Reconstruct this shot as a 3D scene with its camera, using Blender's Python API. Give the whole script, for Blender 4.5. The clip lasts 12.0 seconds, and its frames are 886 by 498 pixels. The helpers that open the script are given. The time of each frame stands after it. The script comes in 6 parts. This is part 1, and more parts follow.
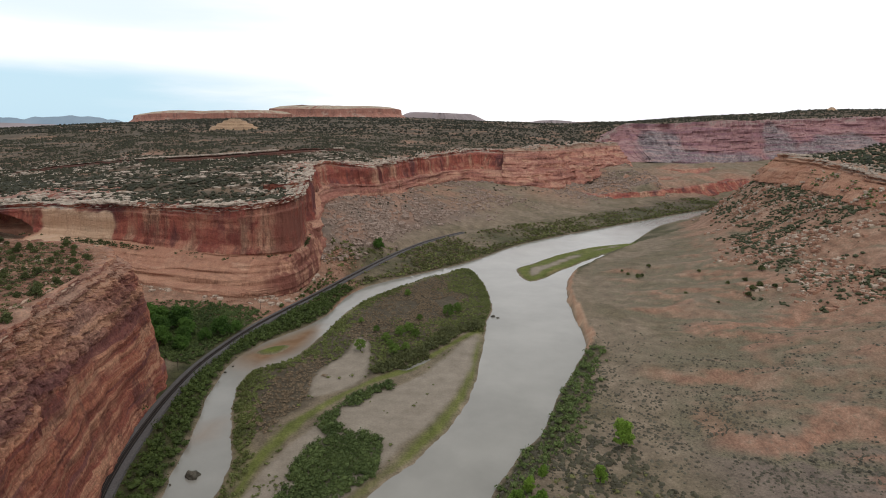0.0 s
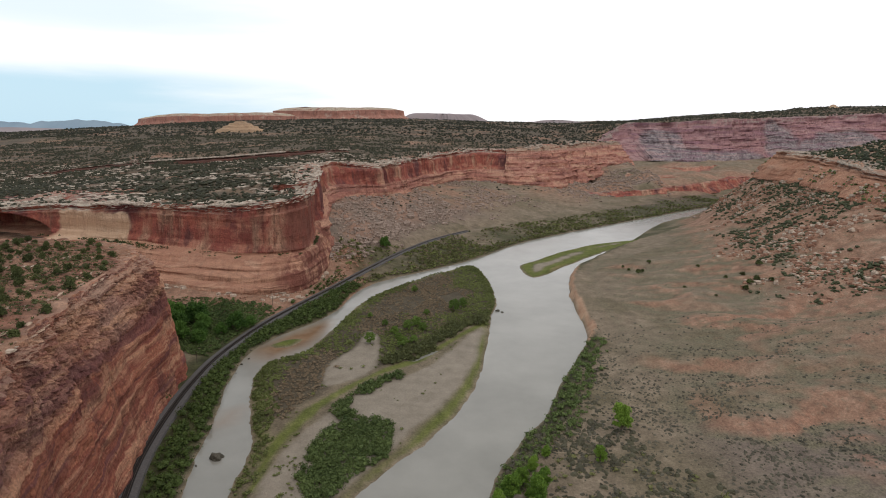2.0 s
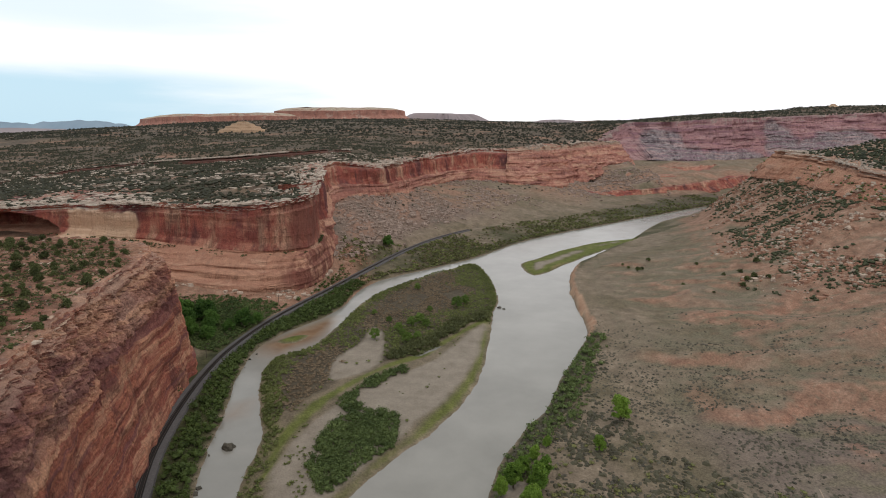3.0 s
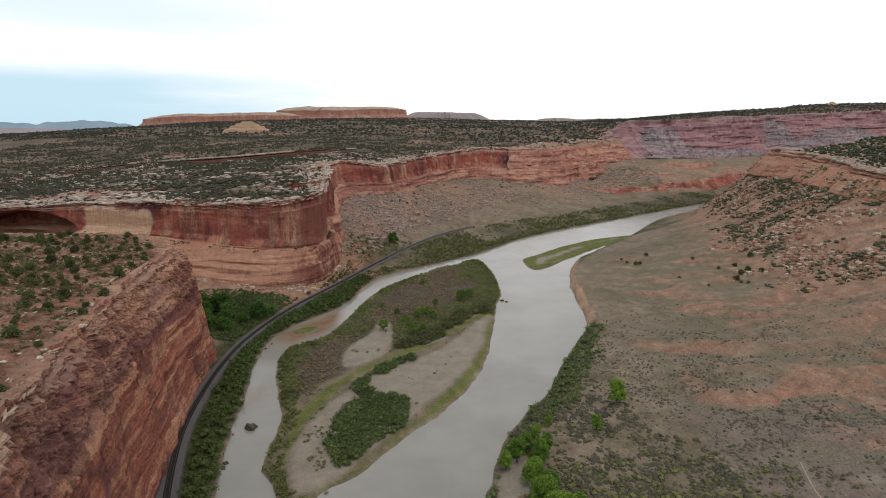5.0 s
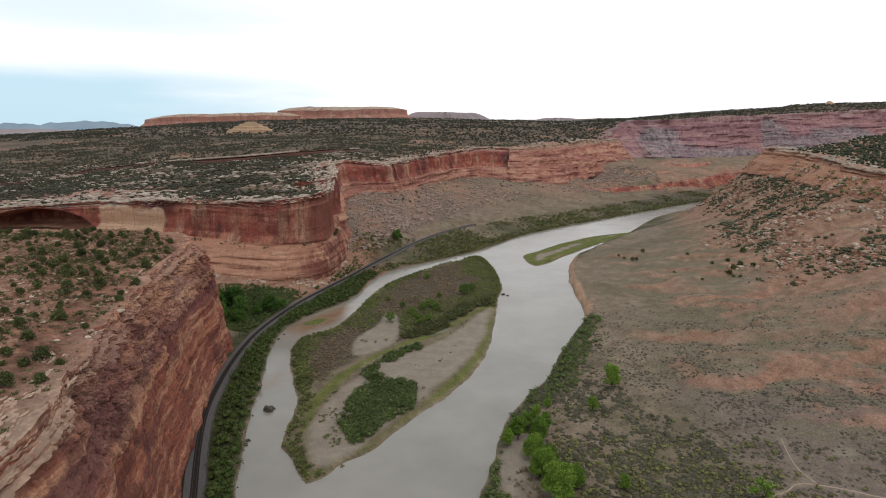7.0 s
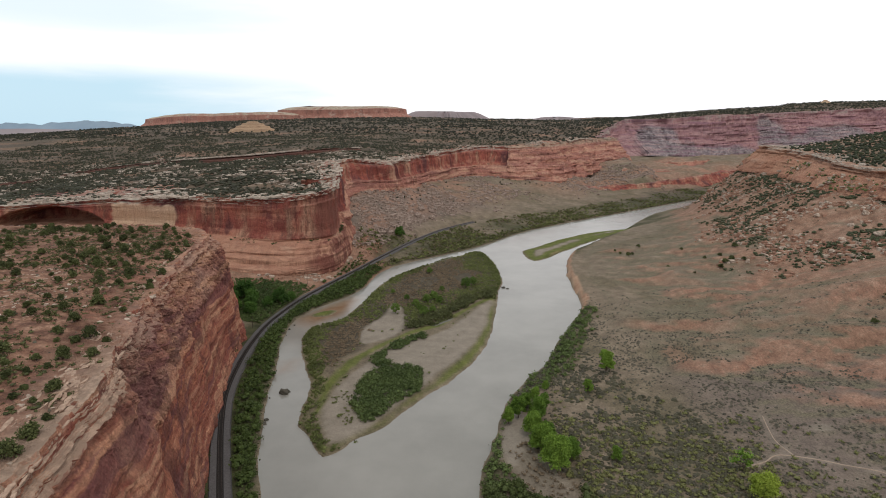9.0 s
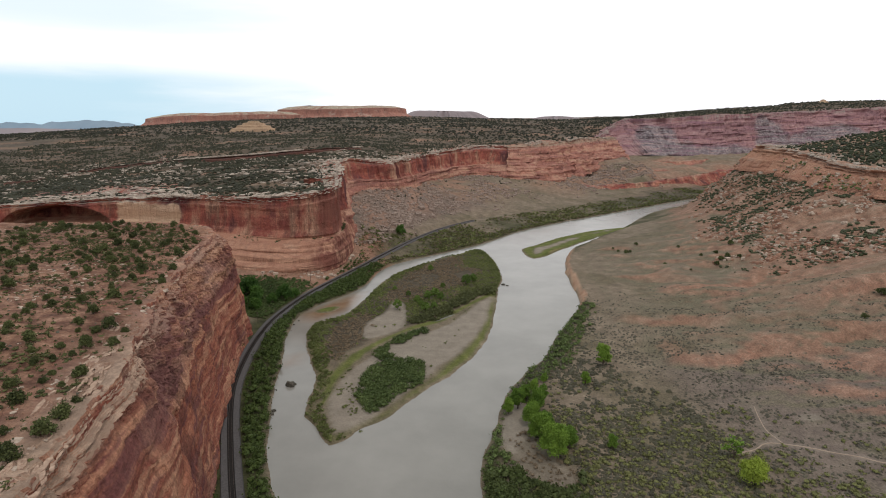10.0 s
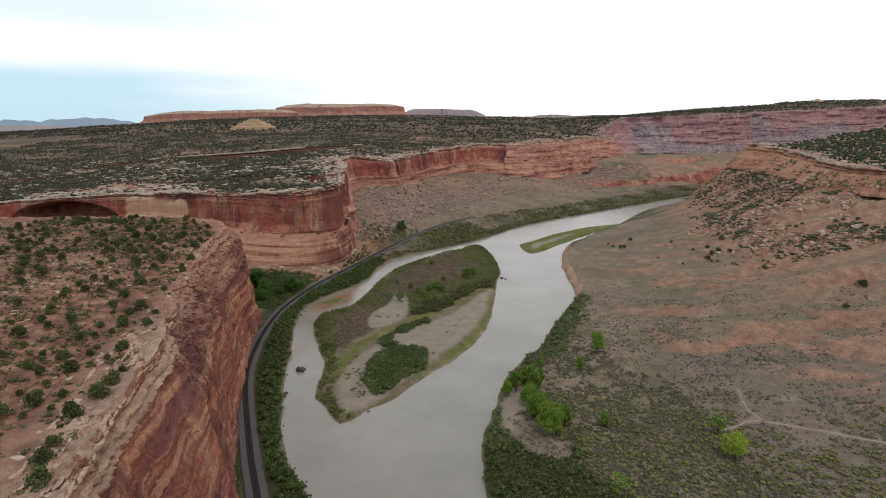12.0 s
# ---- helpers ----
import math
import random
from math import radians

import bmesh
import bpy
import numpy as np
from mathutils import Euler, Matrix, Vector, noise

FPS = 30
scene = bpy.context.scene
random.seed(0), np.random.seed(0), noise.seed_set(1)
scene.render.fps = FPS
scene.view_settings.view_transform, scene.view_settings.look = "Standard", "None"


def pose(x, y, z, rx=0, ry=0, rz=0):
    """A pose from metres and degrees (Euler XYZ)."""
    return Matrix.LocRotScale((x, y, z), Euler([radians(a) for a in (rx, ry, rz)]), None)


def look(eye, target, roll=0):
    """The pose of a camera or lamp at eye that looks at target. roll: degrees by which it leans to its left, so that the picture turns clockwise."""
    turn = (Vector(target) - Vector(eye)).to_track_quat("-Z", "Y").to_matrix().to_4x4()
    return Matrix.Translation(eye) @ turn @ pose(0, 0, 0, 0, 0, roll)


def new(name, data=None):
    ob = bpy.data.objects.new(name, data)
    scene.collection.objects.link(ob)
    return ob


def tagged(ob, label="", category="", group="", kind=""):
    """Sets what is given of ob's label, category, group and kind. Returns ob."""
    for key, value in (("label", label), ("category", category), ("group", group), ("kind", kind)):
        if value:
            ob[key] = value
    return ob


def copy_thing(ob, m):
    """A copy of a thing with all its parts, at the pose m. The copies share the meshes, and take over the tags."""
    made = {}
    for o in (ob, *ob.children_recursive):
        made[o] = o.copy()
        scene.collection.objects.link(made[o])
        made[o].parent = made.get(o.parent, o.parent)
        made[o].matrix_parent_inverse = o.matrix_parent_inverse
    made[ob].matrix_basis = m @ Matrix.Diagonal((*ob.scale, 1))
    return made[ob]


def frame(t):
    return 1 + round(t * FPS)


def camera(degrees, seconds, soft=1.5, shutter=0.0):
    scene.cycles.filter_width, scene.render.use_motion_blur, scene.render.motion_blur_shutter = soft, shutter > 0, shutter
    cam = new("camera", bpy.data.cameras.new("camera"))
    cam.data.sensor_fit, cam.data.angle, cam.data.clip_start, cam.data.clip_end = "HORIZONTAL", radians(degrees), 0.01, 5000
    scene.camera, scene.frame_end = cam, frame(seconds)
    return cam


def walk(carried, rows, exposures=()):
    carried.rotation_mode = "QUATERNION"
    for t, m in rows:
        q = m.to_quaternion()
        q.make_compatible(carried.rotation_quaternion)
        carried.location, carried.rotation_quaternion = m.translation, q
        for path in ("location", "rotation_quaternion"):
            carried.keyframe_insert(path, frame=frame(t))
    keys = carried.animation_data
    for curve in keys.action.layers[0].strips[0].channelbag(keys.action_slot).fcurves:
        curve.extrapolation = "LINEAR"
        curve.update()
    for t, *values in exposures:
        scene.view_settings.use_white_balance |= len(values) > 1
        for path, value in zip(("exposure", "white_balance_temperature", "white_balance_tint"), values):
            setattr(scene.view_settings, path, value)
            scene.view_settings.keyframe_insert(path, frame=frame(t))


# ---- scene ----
cam = camera(76.5, 12.0, soft=1.0)
PATH = [
    (0, (2.28, -2.375, 147.932), (2.035, -0.435, 147.513), 0.9),
    (0.5, (2.21, -5.792, 147.778), (1.962, -3.852, 147.361), 0.7),
    (1, (2.248, -9.48, 147.677), (1.997, -7.54, 147.26), 0.6),
    (1.5, (2.52, -13.472, 147.81), (2.266, -11.533, 147.393), 0.5),
    (2, (2.506, -17.869, 148.036), (2.249, -15.93, 147.619), 0.4),
    (2.5, (2.487, -22.14, 148.277), (2.228, -20.201, 147.859), 0.3),
    (3, (2.131, -26.811, 148.433), (1.871, -24.872, 148.015), 0.3),
    (5, (1.539, -46.093, 149.322), (1.275, -44.156, 148.9), 0.1),
    (5.5, (1.299, -51.177, 149.627), (1.036, -49.24, 149.205), 0.0),
    (6, (1.292, -55.966, 149.761), (1.027, -54.03, 149.338), 0.0),
    (6.5, (1.357, -61.03, 149.881), (1.092, -59.093, 149.458), -0.0),
    (7, (1.38, -66.211, 149.978), (1.115, -64.274, 149.555), -0.0),
    (8.8, (1.153, -84.822, 150.415), (0.893, -82.884, 149.992), -0.1),
    (9, (1.144, -86.692, 150.457), (0.882, -84.756, 150.031), -0.1),
    (9.5, (1.062, -91.499, 150.656), (0.801, -89.563, 150.229), -0.1),
    (10, (1.128, -96.488, 150.761), (0.868, -94.552, 150.333), -0.1),
    (10.5, (1.049, -101.575, 150.716), (0.79, -99.639, 150.289), -0.1),
    (11, (1.11, -106.774, 150.805), (0.852, -104.838, 150.376), -0.2),
    (11.5, (0.879, -111.437, 150.938), (0.625, -109.5, 150.507), -0.1),
    (12, (0.65, -115.462, 151.021), (0.399, -113.526, 150.587), -0.0),
]
walk(cam, [(t, look(eye, target, roll)) for t, eye, target, roll in PATH])

# ---- world, sun ----
def node(nt, kind, inputs=None, **props):
    """A node with its properties and inputs set; an input value may be a socket."""
    n = nt.nodes.new(kind)
    for k, v in props.items():
        setattr(n, k, v)
    for k, v in (inputs or {}).items():
        if isinstance(v, bpy.types.NodeSocket):
            nt.links.new(v, n.inputs[k])
        else:
            n.inputs[k].default_value = v
    return n


SUN_ELEV, SUN_ROT = 68.0, 150.0
world = bpy.data.worlds.new("overcast_sky")
scene.world = world
world.use_nodes = True
wt = world.node_tree
wt.nodes.clear()
sky = node(wt, "ShaderNodeTexSky", sky_type="NISHITA", sun_disc=False, sun_elevation=radians(SUN_ELEV),
           sun_rotation=radians(SUN_ROT), air_density=1.0, dust_density=1.2, ozone_density=1.6)
tc = node(wt, "ShaderNodeTexCoord")
sep = node(wt, "ShaderNodeSeparateXYZ", {0: tc.outputs["Generated"]})
stretch = node(wt, "ShaderNodeMapping", {"Vector": tc.outputs["Generated"], "Scale": (1.0, 1.0, 7.0)})
cn = node(wt, "ShaderNodeTexNoise", {"Vector": stretch.outputs[0], "Scale": 2.2, "Detail": 6.0, "Roughness": 0.55})


def sky_math(operation, a, b=0.0):
    return node(wt, "ShaderNodeMath", {0: a, 1: b}, operation=operation).outputs[0]


def sky_step(value, lo, hi):
    return node(wt, "ShaderNodeMapRange", {"Value": value, "From Min": lo, "From Max": hi}, interpolation_type="SMOOTHSTEP").outputs[0]


# thin cloud with blue gaps to the west, a long cloud bank low in it, closed cloud elsewhere
ragged_noise = sky_math("SUBTRACT", cn.outputs["Fac"], 0.5)
westward = sky_math("ADD", sky_math("MULTIPLY", sep.outputs["X"], -1.0), sky_math("MULTIPLY", ragged_noise, 0.5))
height = sky_math("ADD", sep.outputs["Z"], sky_math("MULTIPLY", ragged_noise, 0.05))
off_bank = sky_step(sky_math("ABSOLUTE", sky_math("SUBTRACT", height, 0.112)), 0.012, 0.05)
thin_above = node(wt, "ShaderNodeMapRange", {"Value": height, "From Min": 0.12, "From Max": 0.16, "To Min": 1.0, "To Max": 0.5}, interpolation_type="SMOOTHSTEP").outputs[0]
gap = sky_math("MULTIPLY", sky_math("MULTIPLY", off_bank, thin_above), sky_step(westward, 0.26, 0.6))
cloud_mask = node(wt, "ShaderNodeMath", {0: 1.0, 1: gap}, operation="SUBTRACT")
deck = node(wt, "ShaderNodeMapRange", {"Value": sep.outputs["Z"], "From Min": 0.22, "From Max": 0.75}, interpolation_type="SMOOTHSTEP")
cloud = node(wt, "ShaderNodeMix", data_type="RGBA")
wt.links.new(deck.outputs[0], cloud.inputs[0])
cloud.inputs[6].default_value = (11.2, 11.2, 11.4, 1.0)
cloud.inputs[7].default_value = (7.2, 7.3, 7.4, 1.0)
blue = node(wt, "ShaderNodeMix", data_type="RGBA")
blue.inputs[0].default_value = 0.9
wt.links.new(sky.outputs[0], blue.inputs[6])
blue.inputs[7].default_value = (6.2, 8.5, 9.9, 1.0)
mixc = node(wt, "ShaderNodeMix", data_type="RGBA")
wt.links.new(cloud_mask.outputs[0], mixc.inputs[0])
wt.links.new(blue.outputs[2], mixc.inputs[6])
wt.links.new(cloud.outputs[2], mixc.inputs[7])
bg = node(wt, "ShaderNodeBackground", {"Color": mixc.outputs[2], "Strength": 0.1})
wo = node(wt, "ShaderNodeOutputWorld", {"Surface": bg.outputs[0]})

sun_data = bpy.data.lights.new("sun", "SUN")
sun_data.energy, sun_data.angle, sun_data.color = 0.82, radians(16), (1.0, 0.95, 0.88)
sun = new("sun", sun_data)
az = radians(SUN_ROT)
sun_way = Vector((math.sin(az) * math.cos(radians(SUN_ELEV)), math.cos(az) * math.cos(radians(SUN_ELEV)), math.sin(radians(SUN_ELEV))))
sun.matrix_world = look(sun_way * 100, (0, 0, 0))
scene.view_settings.exposure = 0.0


# ---- numbers: noise, lines, fields ----
def lattice(ix, iy, seed):
    h = (ix.astype(np.int64) * 374761393 + iy.astype(np.int64) * 668265263 + seed * 1274126177) & 0xFFFFFFFF
    h = ((h ^ (h >> 13)) * 1274126177) & 0xFFFFFFFF
    h = ((h ^ (h >> 16)) * 2246822519) & 0xFFFFFFFF
    return (h ^ (h >> 15)) / 4294967295.0


def vnoise(x, y, seed=0):
    """Value noise, 0 to 1, one cell a unit."""
    x, y = np.asarray(x, float), np.asarray(y, float)
    fx, fy = np.floor(x), np.floor(y)
    u, v = x - fx, y - fy
    u, v = u * u * (3 - 2 * u), v * v * (3 - 2 * v)
    a, b = lattice(fx, fy, seed), lattice(fx + 1, fy, seed)
    c, d = lattice(fx, fy + 1, seed), lattice(fx + 1, fy + 1, seed)
    return (a * (1 - u) + b * u) * (1 - v) + (c * (1 - u) + d * u) * v


def fbm(x, y, size, octaves=4, seed=0):
    """Noise about 0, -1 to 1, with its largest forms of that size in metres."""
    total, amp, norm = 0.0, 1.0, 0.0
    for k in range(octaves):
        f = 2 ** k / size
        total = total + amp * (vnoise(np.asarray(x) * f + 17.3 * k, np.asarray(y) * f - 9.1 * k, seed + k) * 2 - 1)
        norm += amp
        amp *= 0.5
    return total / norm


def cells(x, y, seed=0):
    """Uneven cells, about one a unit: a random number for each, 0 to 1, and how far its edge is."""
    x, y = np.broadcast_arrays(np.asarray(x, float), np.asarray(y, float))
    fx, fy = np.floor(x), np.floor(y)
    first, second, value = np.full(x.shape, 9.0), np.full(x.shape, 9.0), np.zeros(x.shape)
    for i in (-1, 0, 1):
        for j in (-1, 0, 1):
            cx, cy = fx + i, fy + j
            d = np.hypot(cx + lattice(cx, cy, seed) - x, cy + lattice(cx, cy, seed + 1) - y)
            near = d < first
            second = np.where(near, first, np.minimum(second, d))
            value = np.where(near, lattice(cx, cy, seed + 2), value)
            first = np.minimum(first, d)
    return value, second - first


def smooth(a, b, x):
    t = np.clip((np.asarray(x, float) - a) / (b - a), 0, 1)
    return t * t * (3 - 2 * t)


def spline(points, step=6.0, closed=False):
    """A Catmull-Rom line through the points, about step metres between its vertices; returns an array."""
    p = np.array(points, float)
    n = len(p)
    out = []
    for i in range(n if closed else n - 1):
        if closed:
            a, b, c, d = p[(i - 1) % n], p[i], p[(i + 1) % n], p[(i + 2) % n]
        else:
            b, c = p[i], p[i + 1]
            a, d = p[i - 1] if i else 2 * b - c, p[i + 2] if i + 2 < n else 2 * c - b
        m = max(1, int(np.linalg.norm((c - b)[:2]) / step))
        for k in range(m):
            t = k / m
            out.append(0.5 * (2 * b + (c - a) * t + (2 * a - 5 * b + 4 * c - d) * t * t + (3 * b - a - 3 * c + d) * t ** 3))
    if not closed:
        out.append(p[-1])
    return np.array(out)


def line_distance(x, y, line, closed=False):
    q = np.asarray(line, float)[:, :2]
    if closed:
        q = np.vstack([q, q[:1]])
    best = np.full(np.shape(x), 1e18)
    for (ax, ay), (bx, by) in zip(q[:-1], q[1:]):
        dx, dy = bx - ax, by - ay
        t = np.clip(((x - ax) * dx + (y - ay) * dy) / (dx * dx + dy * dy + 1e-9), 0, 1)
        best = np.minimum(best, (x - ax - t * dx) ** 2 + (y - ay - t * dy) ** 2)
    return np.sqrt(best)


def inside(x, y, ring):
    q = np.asarray(ring, float)[:, :2]
    res = np.zeros(np.shape(x), bool)
    for (ax, ay), (bx, by) in zip(q, np.roll(q, -1, axis=0)):
        if ay != by:
            res ^= ((ay > y) != (by > y)) & (x < (bx - ax) * (y - ay) / (by - ay) + ax)
    return res


def signed(x, y, ring):
    """Distance to the ring's edge, positive inside."""
    return np.where(inside(x, y, ring), 1.0, -1.0) * line_distance(x, y, ring, True)


class Field:
    """A smooth height field through a few given heights."""

    def __init__(self, heights):
        p = np.array(heights, float)
        self.p = p[:, :2]
        r = np.linalg.norm(self.p[:, None] - self.p[None], axis=2)
        n = len(p)
        a = np.zeros((n + 3, n + 3))
        a[:n, :n] = r - np.eye(n) * 8.0
        a[:n, n:] = np.c_[np.ones(n), self.p / 1000]
        a[n:, :n] = a[:n, n:].T
        self.w = np.linalg.solve(a, np.r_[p[:, 2], 0, 0, 0])

    def __call__(self, x, y):
        x, y = np.asarray(x, float), np.asarray(y, float)
        h = self.w[-3] + self.w[-2] * x / 1000 + self.w[-1] * y / 1000
        for (px, py), w in zip(self.p, self.w):
            h = h + w * np.hypot(x - px, y - py)
        return h


# ---- plan of the canyon ----
WEST_BANK = [(-20, -400), (-25, -150), (-38, -30), (-60, 35), (-81, 81), (-96, 99), (-109, 120), (-123, 153), (-133, 179), (-143, 210), (-156, 249),
             (-166, 280), (-172, 315), (-165, 350), (-150, 385), (-142, 421), (-143, 460), (-130, 505), (-90, 556), (-68, 586), (-40, 628),
             (7, 721), (73, 808), (151, 897), (232, 989), (368, 1138), (520, 1240), (700, 1290)]
EAST_BANK = [(710, 1255), (540, 1195), (440, 1140), (365, 1090), (322, 1045), (298, 996), (276, 982), (247, 945), (220, 898), (190, 834), (160, 770), (88, 635), (63, 572), (55, 518), (54, 460),
             (57, 410), (55, 373), (35, 310), (24, 266), (12, 240), (-2, 207), (-4, 185), (-8, 164), (-11, 143), (-12, 123), (-8, 90), (2, 40), (14, -30), (30, -150), (35, -400)]
RIVER = spline(WEST_BANK + EAST_BANK, 8, True)
ISLAND = spline([(-86, 138), (-100, 155), (-109, 164), (-118, 205), (-135, 241), (-152, 280), (-153, 305), (-137, 324), (-132, 372), (-126, 445),
                 (-97, 514), (-75, 551), (-46, 584), (-27, 540), (-13, 460), (-15, 416), (-16, 316), (-22, 271), (-37, 224), (-52, 197), (-63, 170), (-74, 155)], 8, True)
BAR = spline([(8, 593), (21, 545), (57, 600), (103, 673), (150, 735), (166, 770), (112, 738), (63, 683), (26, 624)], 8, True)
GREEN_BAR = spline([(-165, 330), (-156, 345), (-146, 346), (-151, 330)], 5, True)
TRACK = spline([(-20, -400), (-30, -150), (-48, -60), (-66, 5), (-84, 45), (-100, 74), (-113, 96), (-128, 123), (-146, 157), (-160, 188), (-172, 226), (-181, 265), (-186, 306),
                (-184, 362), (-175, 416), (-162, 474), (-149, 535), (-136, 600), (-120, 660), (-100, 715), (-52, 803), (16, 893), (95, 985), (190, 1085)], 4)

NEAR_RIM = [(-50, -330, 76), (-62, -160, 77), (-74, -90, 77), (-88, -27, 77), (-105, 15, 78), (-118, 50, 78), (-135, 85, 77), (-150, 115, 77), (-165, 150, 77),
            (-190, 209, 77), (-204, 252, 77), (-222, 280, 78), (-260, 288, 79), (-320, 280, 80), (-400, 266, 80), (-700, 236, 84)]
NEAR_FOOT = [(-14, -330, 3), (-26, -160, 3), (-44, -90, 3), (-64, -27, 3), (-80, 22, 3), (-96, 55, 3), (-113, 82, 3), (-128, 112, 3), (-145, 148, 3),
             (-170, 210, 3), (-184, 256, 3), (-203, 290, 3), (-255, 315, 4), (-320, 305, 6), (-400, 290, 12), (-700, 258, 40)]
NEAR_MESA = [p[:2] for p in NEAR_RIM] + [(-2500, 150), (-2500, -600), (-20, -600)]

MESA_RIM = [(-1100, 420, 44), (-800, 445, 50), (-650, 462, 58), (-518, 476, 67), (-458, 476, 71.5), (-362, 467, 76), (-320, 464, 77), (-252, 456, 78),
            (-215, 452, 83), (-192, 462, 88), (-192, 490, 90), (-205, 535, 93), (-223, 600, 98), (-243, 660, 99)]
MESA_FOOT = [(-1100, 385, 30), (-800, 405, 28), (-650, 420, 27), (-518, 432, 27), (-458, 432, 26), (-362, 428, 18), (-320, 424, 13), (-252, 417, 8),
             (-212, 418, 7), (-183, 440, 6), (-181, 492, 9), (-190, 535, 26), (-210, 592, 49), (-229, 655, 50)]
RIM = [(-208, 548, 94), (-223, 600, 98), (-257, 700, 100), (-261, 760, 102), (-242, 795, 97), (-207, 835, 93), (-184, 960, 95), (-144, 1140, 99), (-93, 1265, 105),
       (-27, 1250, 104), (52, 1330, 108), (114, 1450, 110), (232, 1700, 112), (310, 1800, 112)]
RIM_FOOT = [(-193, 542, 31), (-210, 592, 49), (-240, 700, 51), (-243, 742, 52), (-225, 780, 49), (-190, 826, 48), (-168, 958, 48), (-138, 1108, 43), (-88, 1190, 37),
            (-23, 1160, 37), (44, 1187, 31), (112, 1240, 25), (205, 1430, 39), (330, 1660, 50)]
WALL = [(262, 1800, 116), (290, 1880, 140), (353, 1950, 172), (440, 1860, 172), (576, 1850, 180), (711, 1900, 185), (888, 2000, 192), (1231, 2100, 208), (1900, 2150, 215), (3000, 2000, 220)]
WALL_FOOT = [(300, 1690, 55), (345, 1735, 62), (385, 1725, 68), (450, 1720, 66), (560, 1720, 60), (700, 1800, 66), (890, 1900, 90), (1187, 2000, 110), (1900, 2050, 115), (3000, 1900, 120)]
PLATEAU = [p[:2] for p in MESA_RIM[:-1]] + [p[:2] for p in RIM[2:]] + [p[:2] for p in WALL] + [(4900, 2000), (4900, 4900), (-4900, 4900), (-4900, 300), (-2500, 330)]
EAST_RIM = [(430, 905, 118), (385, 880, 119), (374, 858, 120), (384, 810, 117), (391, 760, 113), (389, 690, 107), (381, 625, 103), (402, 560, 101), (470, 520, 103), (700, 480, 110), (1200, 420, 115)]
EAST_FOOT = [(426, 935, 88), (366, 905, 86), (344, 860, 84), (352, 800, 84), (360, 744, 82), (358, 676, 80), (350, 604, 78), (386, 530, 76), (464, 490, 78), (696, 448, 86), (1196, 390, 92)]
EAST_MESA = [p[:2] for p in EAST_RIM] + [(3000, 300), (3000, 1200), (1100, 1150), (700, 1080)]
LEDGE = [(-900, 790, 55), (-834, 800, 60), (-767, 850, 75), (-663, 860, 87), (-555, 860, 95), (-461, 860, 102), (-362, 920, 110), (-300, 960, 111)]
LEDGE_FOOT = [(-900, 784, 51), (-834, 793, 54), (-765, 842, 68), (-660, 852, 80), (-553, 851, 86), (-459, 850, 92), (-360, 909, 102), (-294, 952, 107)]

VALLEY = Field([
    (-40, -100, 3), (-100, 74, 3), (-146, 157, 3), (-176, 240, 3), (-188, 306, 3.5), (-174, 416, 4.5), (-152, 520, 6), (-134, 600, 6), (-102, 707, 5), (-52, 803, 4), (16, 893, 4), (140, 1028, 4), (276, 1179, 4), (436, 1333, 5),
    (-228, 335, 4), (-300, 372, 6), (-400, 385, 14), (-550, 390, 28), (-800, 380, 36), (-252, 417, 9), (-212, 418, 8), (-183, 440, 7), (-181, 500, 10), (-190, 535, 26),
    (-165, 600, 12), (-210, 592, 50), (-240, 700, 52), (-225, 780, 50), (-190, 826, 49), (-168, 958, 49), (-138, 1108, 44), (-88, 1190, 38), (-23, 1160, 38), (44, 1187, 32), (112, 1240, 26), (205, 1430, 40), (330, 1660, 51), (340, 1730, 60),
    (-140, 722, 14), (-100, 850, 22), (20, 985, 8), (160, 1235, 17), (292, 1275, 27), (410, 1362, 35), (512, 1440, 39), (208, 1198, 8), (310, 1230, 8), (432, 1312, 10), (350, 1450, 48), (230, 1330, 34), (560, 1720, 62), (700, 1800, 66), (1190, 2000, 112), (800, 1500, 30), (520, 1350, 6), (700, 1320, 4),
    (-150, 250, 2.5), (-150, 430, 2.5), (-60, 620, 2.5), (60, 830, 2.5), (240, 1020, 2.5), (-60, 300, 1.6),
    (2, 100, 2.2), (8, 200, 2.2), (60, 390, 4.0), (60, 460, 4.5), (66, 550, 5), (95, 630, 5), (165, 760, 4), (252, 915, 4), (335, 1035, 4), (60, -150, 4),
    (58, 245, 3.0), (74, 195, 3.0), (99, 124, 4.0), (135, 155, 5), (172, 182, 7), (140, 199, 6), (147, 247, 10), (180, 284, 20), (156, 369, 12), (125, 540, 12), (178, 540, 21), (206, 490, 16), (279, 443, 29), (290, 543, 52),
    (314, 481, 53), (271, 790, 22), (282, 880, 15), (302, 950, 9), (326, 1012, 5), (262, 845, 14), (300, 700, 45), (330, 825, 66), (230, 640, 22), (250, 560, 32), (220, 120, 10), (300, 200, 26), (380, 330, 48), (450, 430, 76), (250, 340, 27), (160, 20, 7), (400, 60, 30), (700, 200, 60), (100, 460, 8), (105, 350, 6),
    (366, 905, 85), (344, 860, 83), (352, 800, 83), (360, 744, 81), (358, 676, 79), (350, 604, 77), (386, 530, 75), (464, 490, 77), (696, 448, 85), (420, 960, 60), (470, 1060, 20), (650, 1160, 20), (1100, 1220, 40), (2500, 1500, 90), (-1500, 300, 40), (1500, 300, 90)])
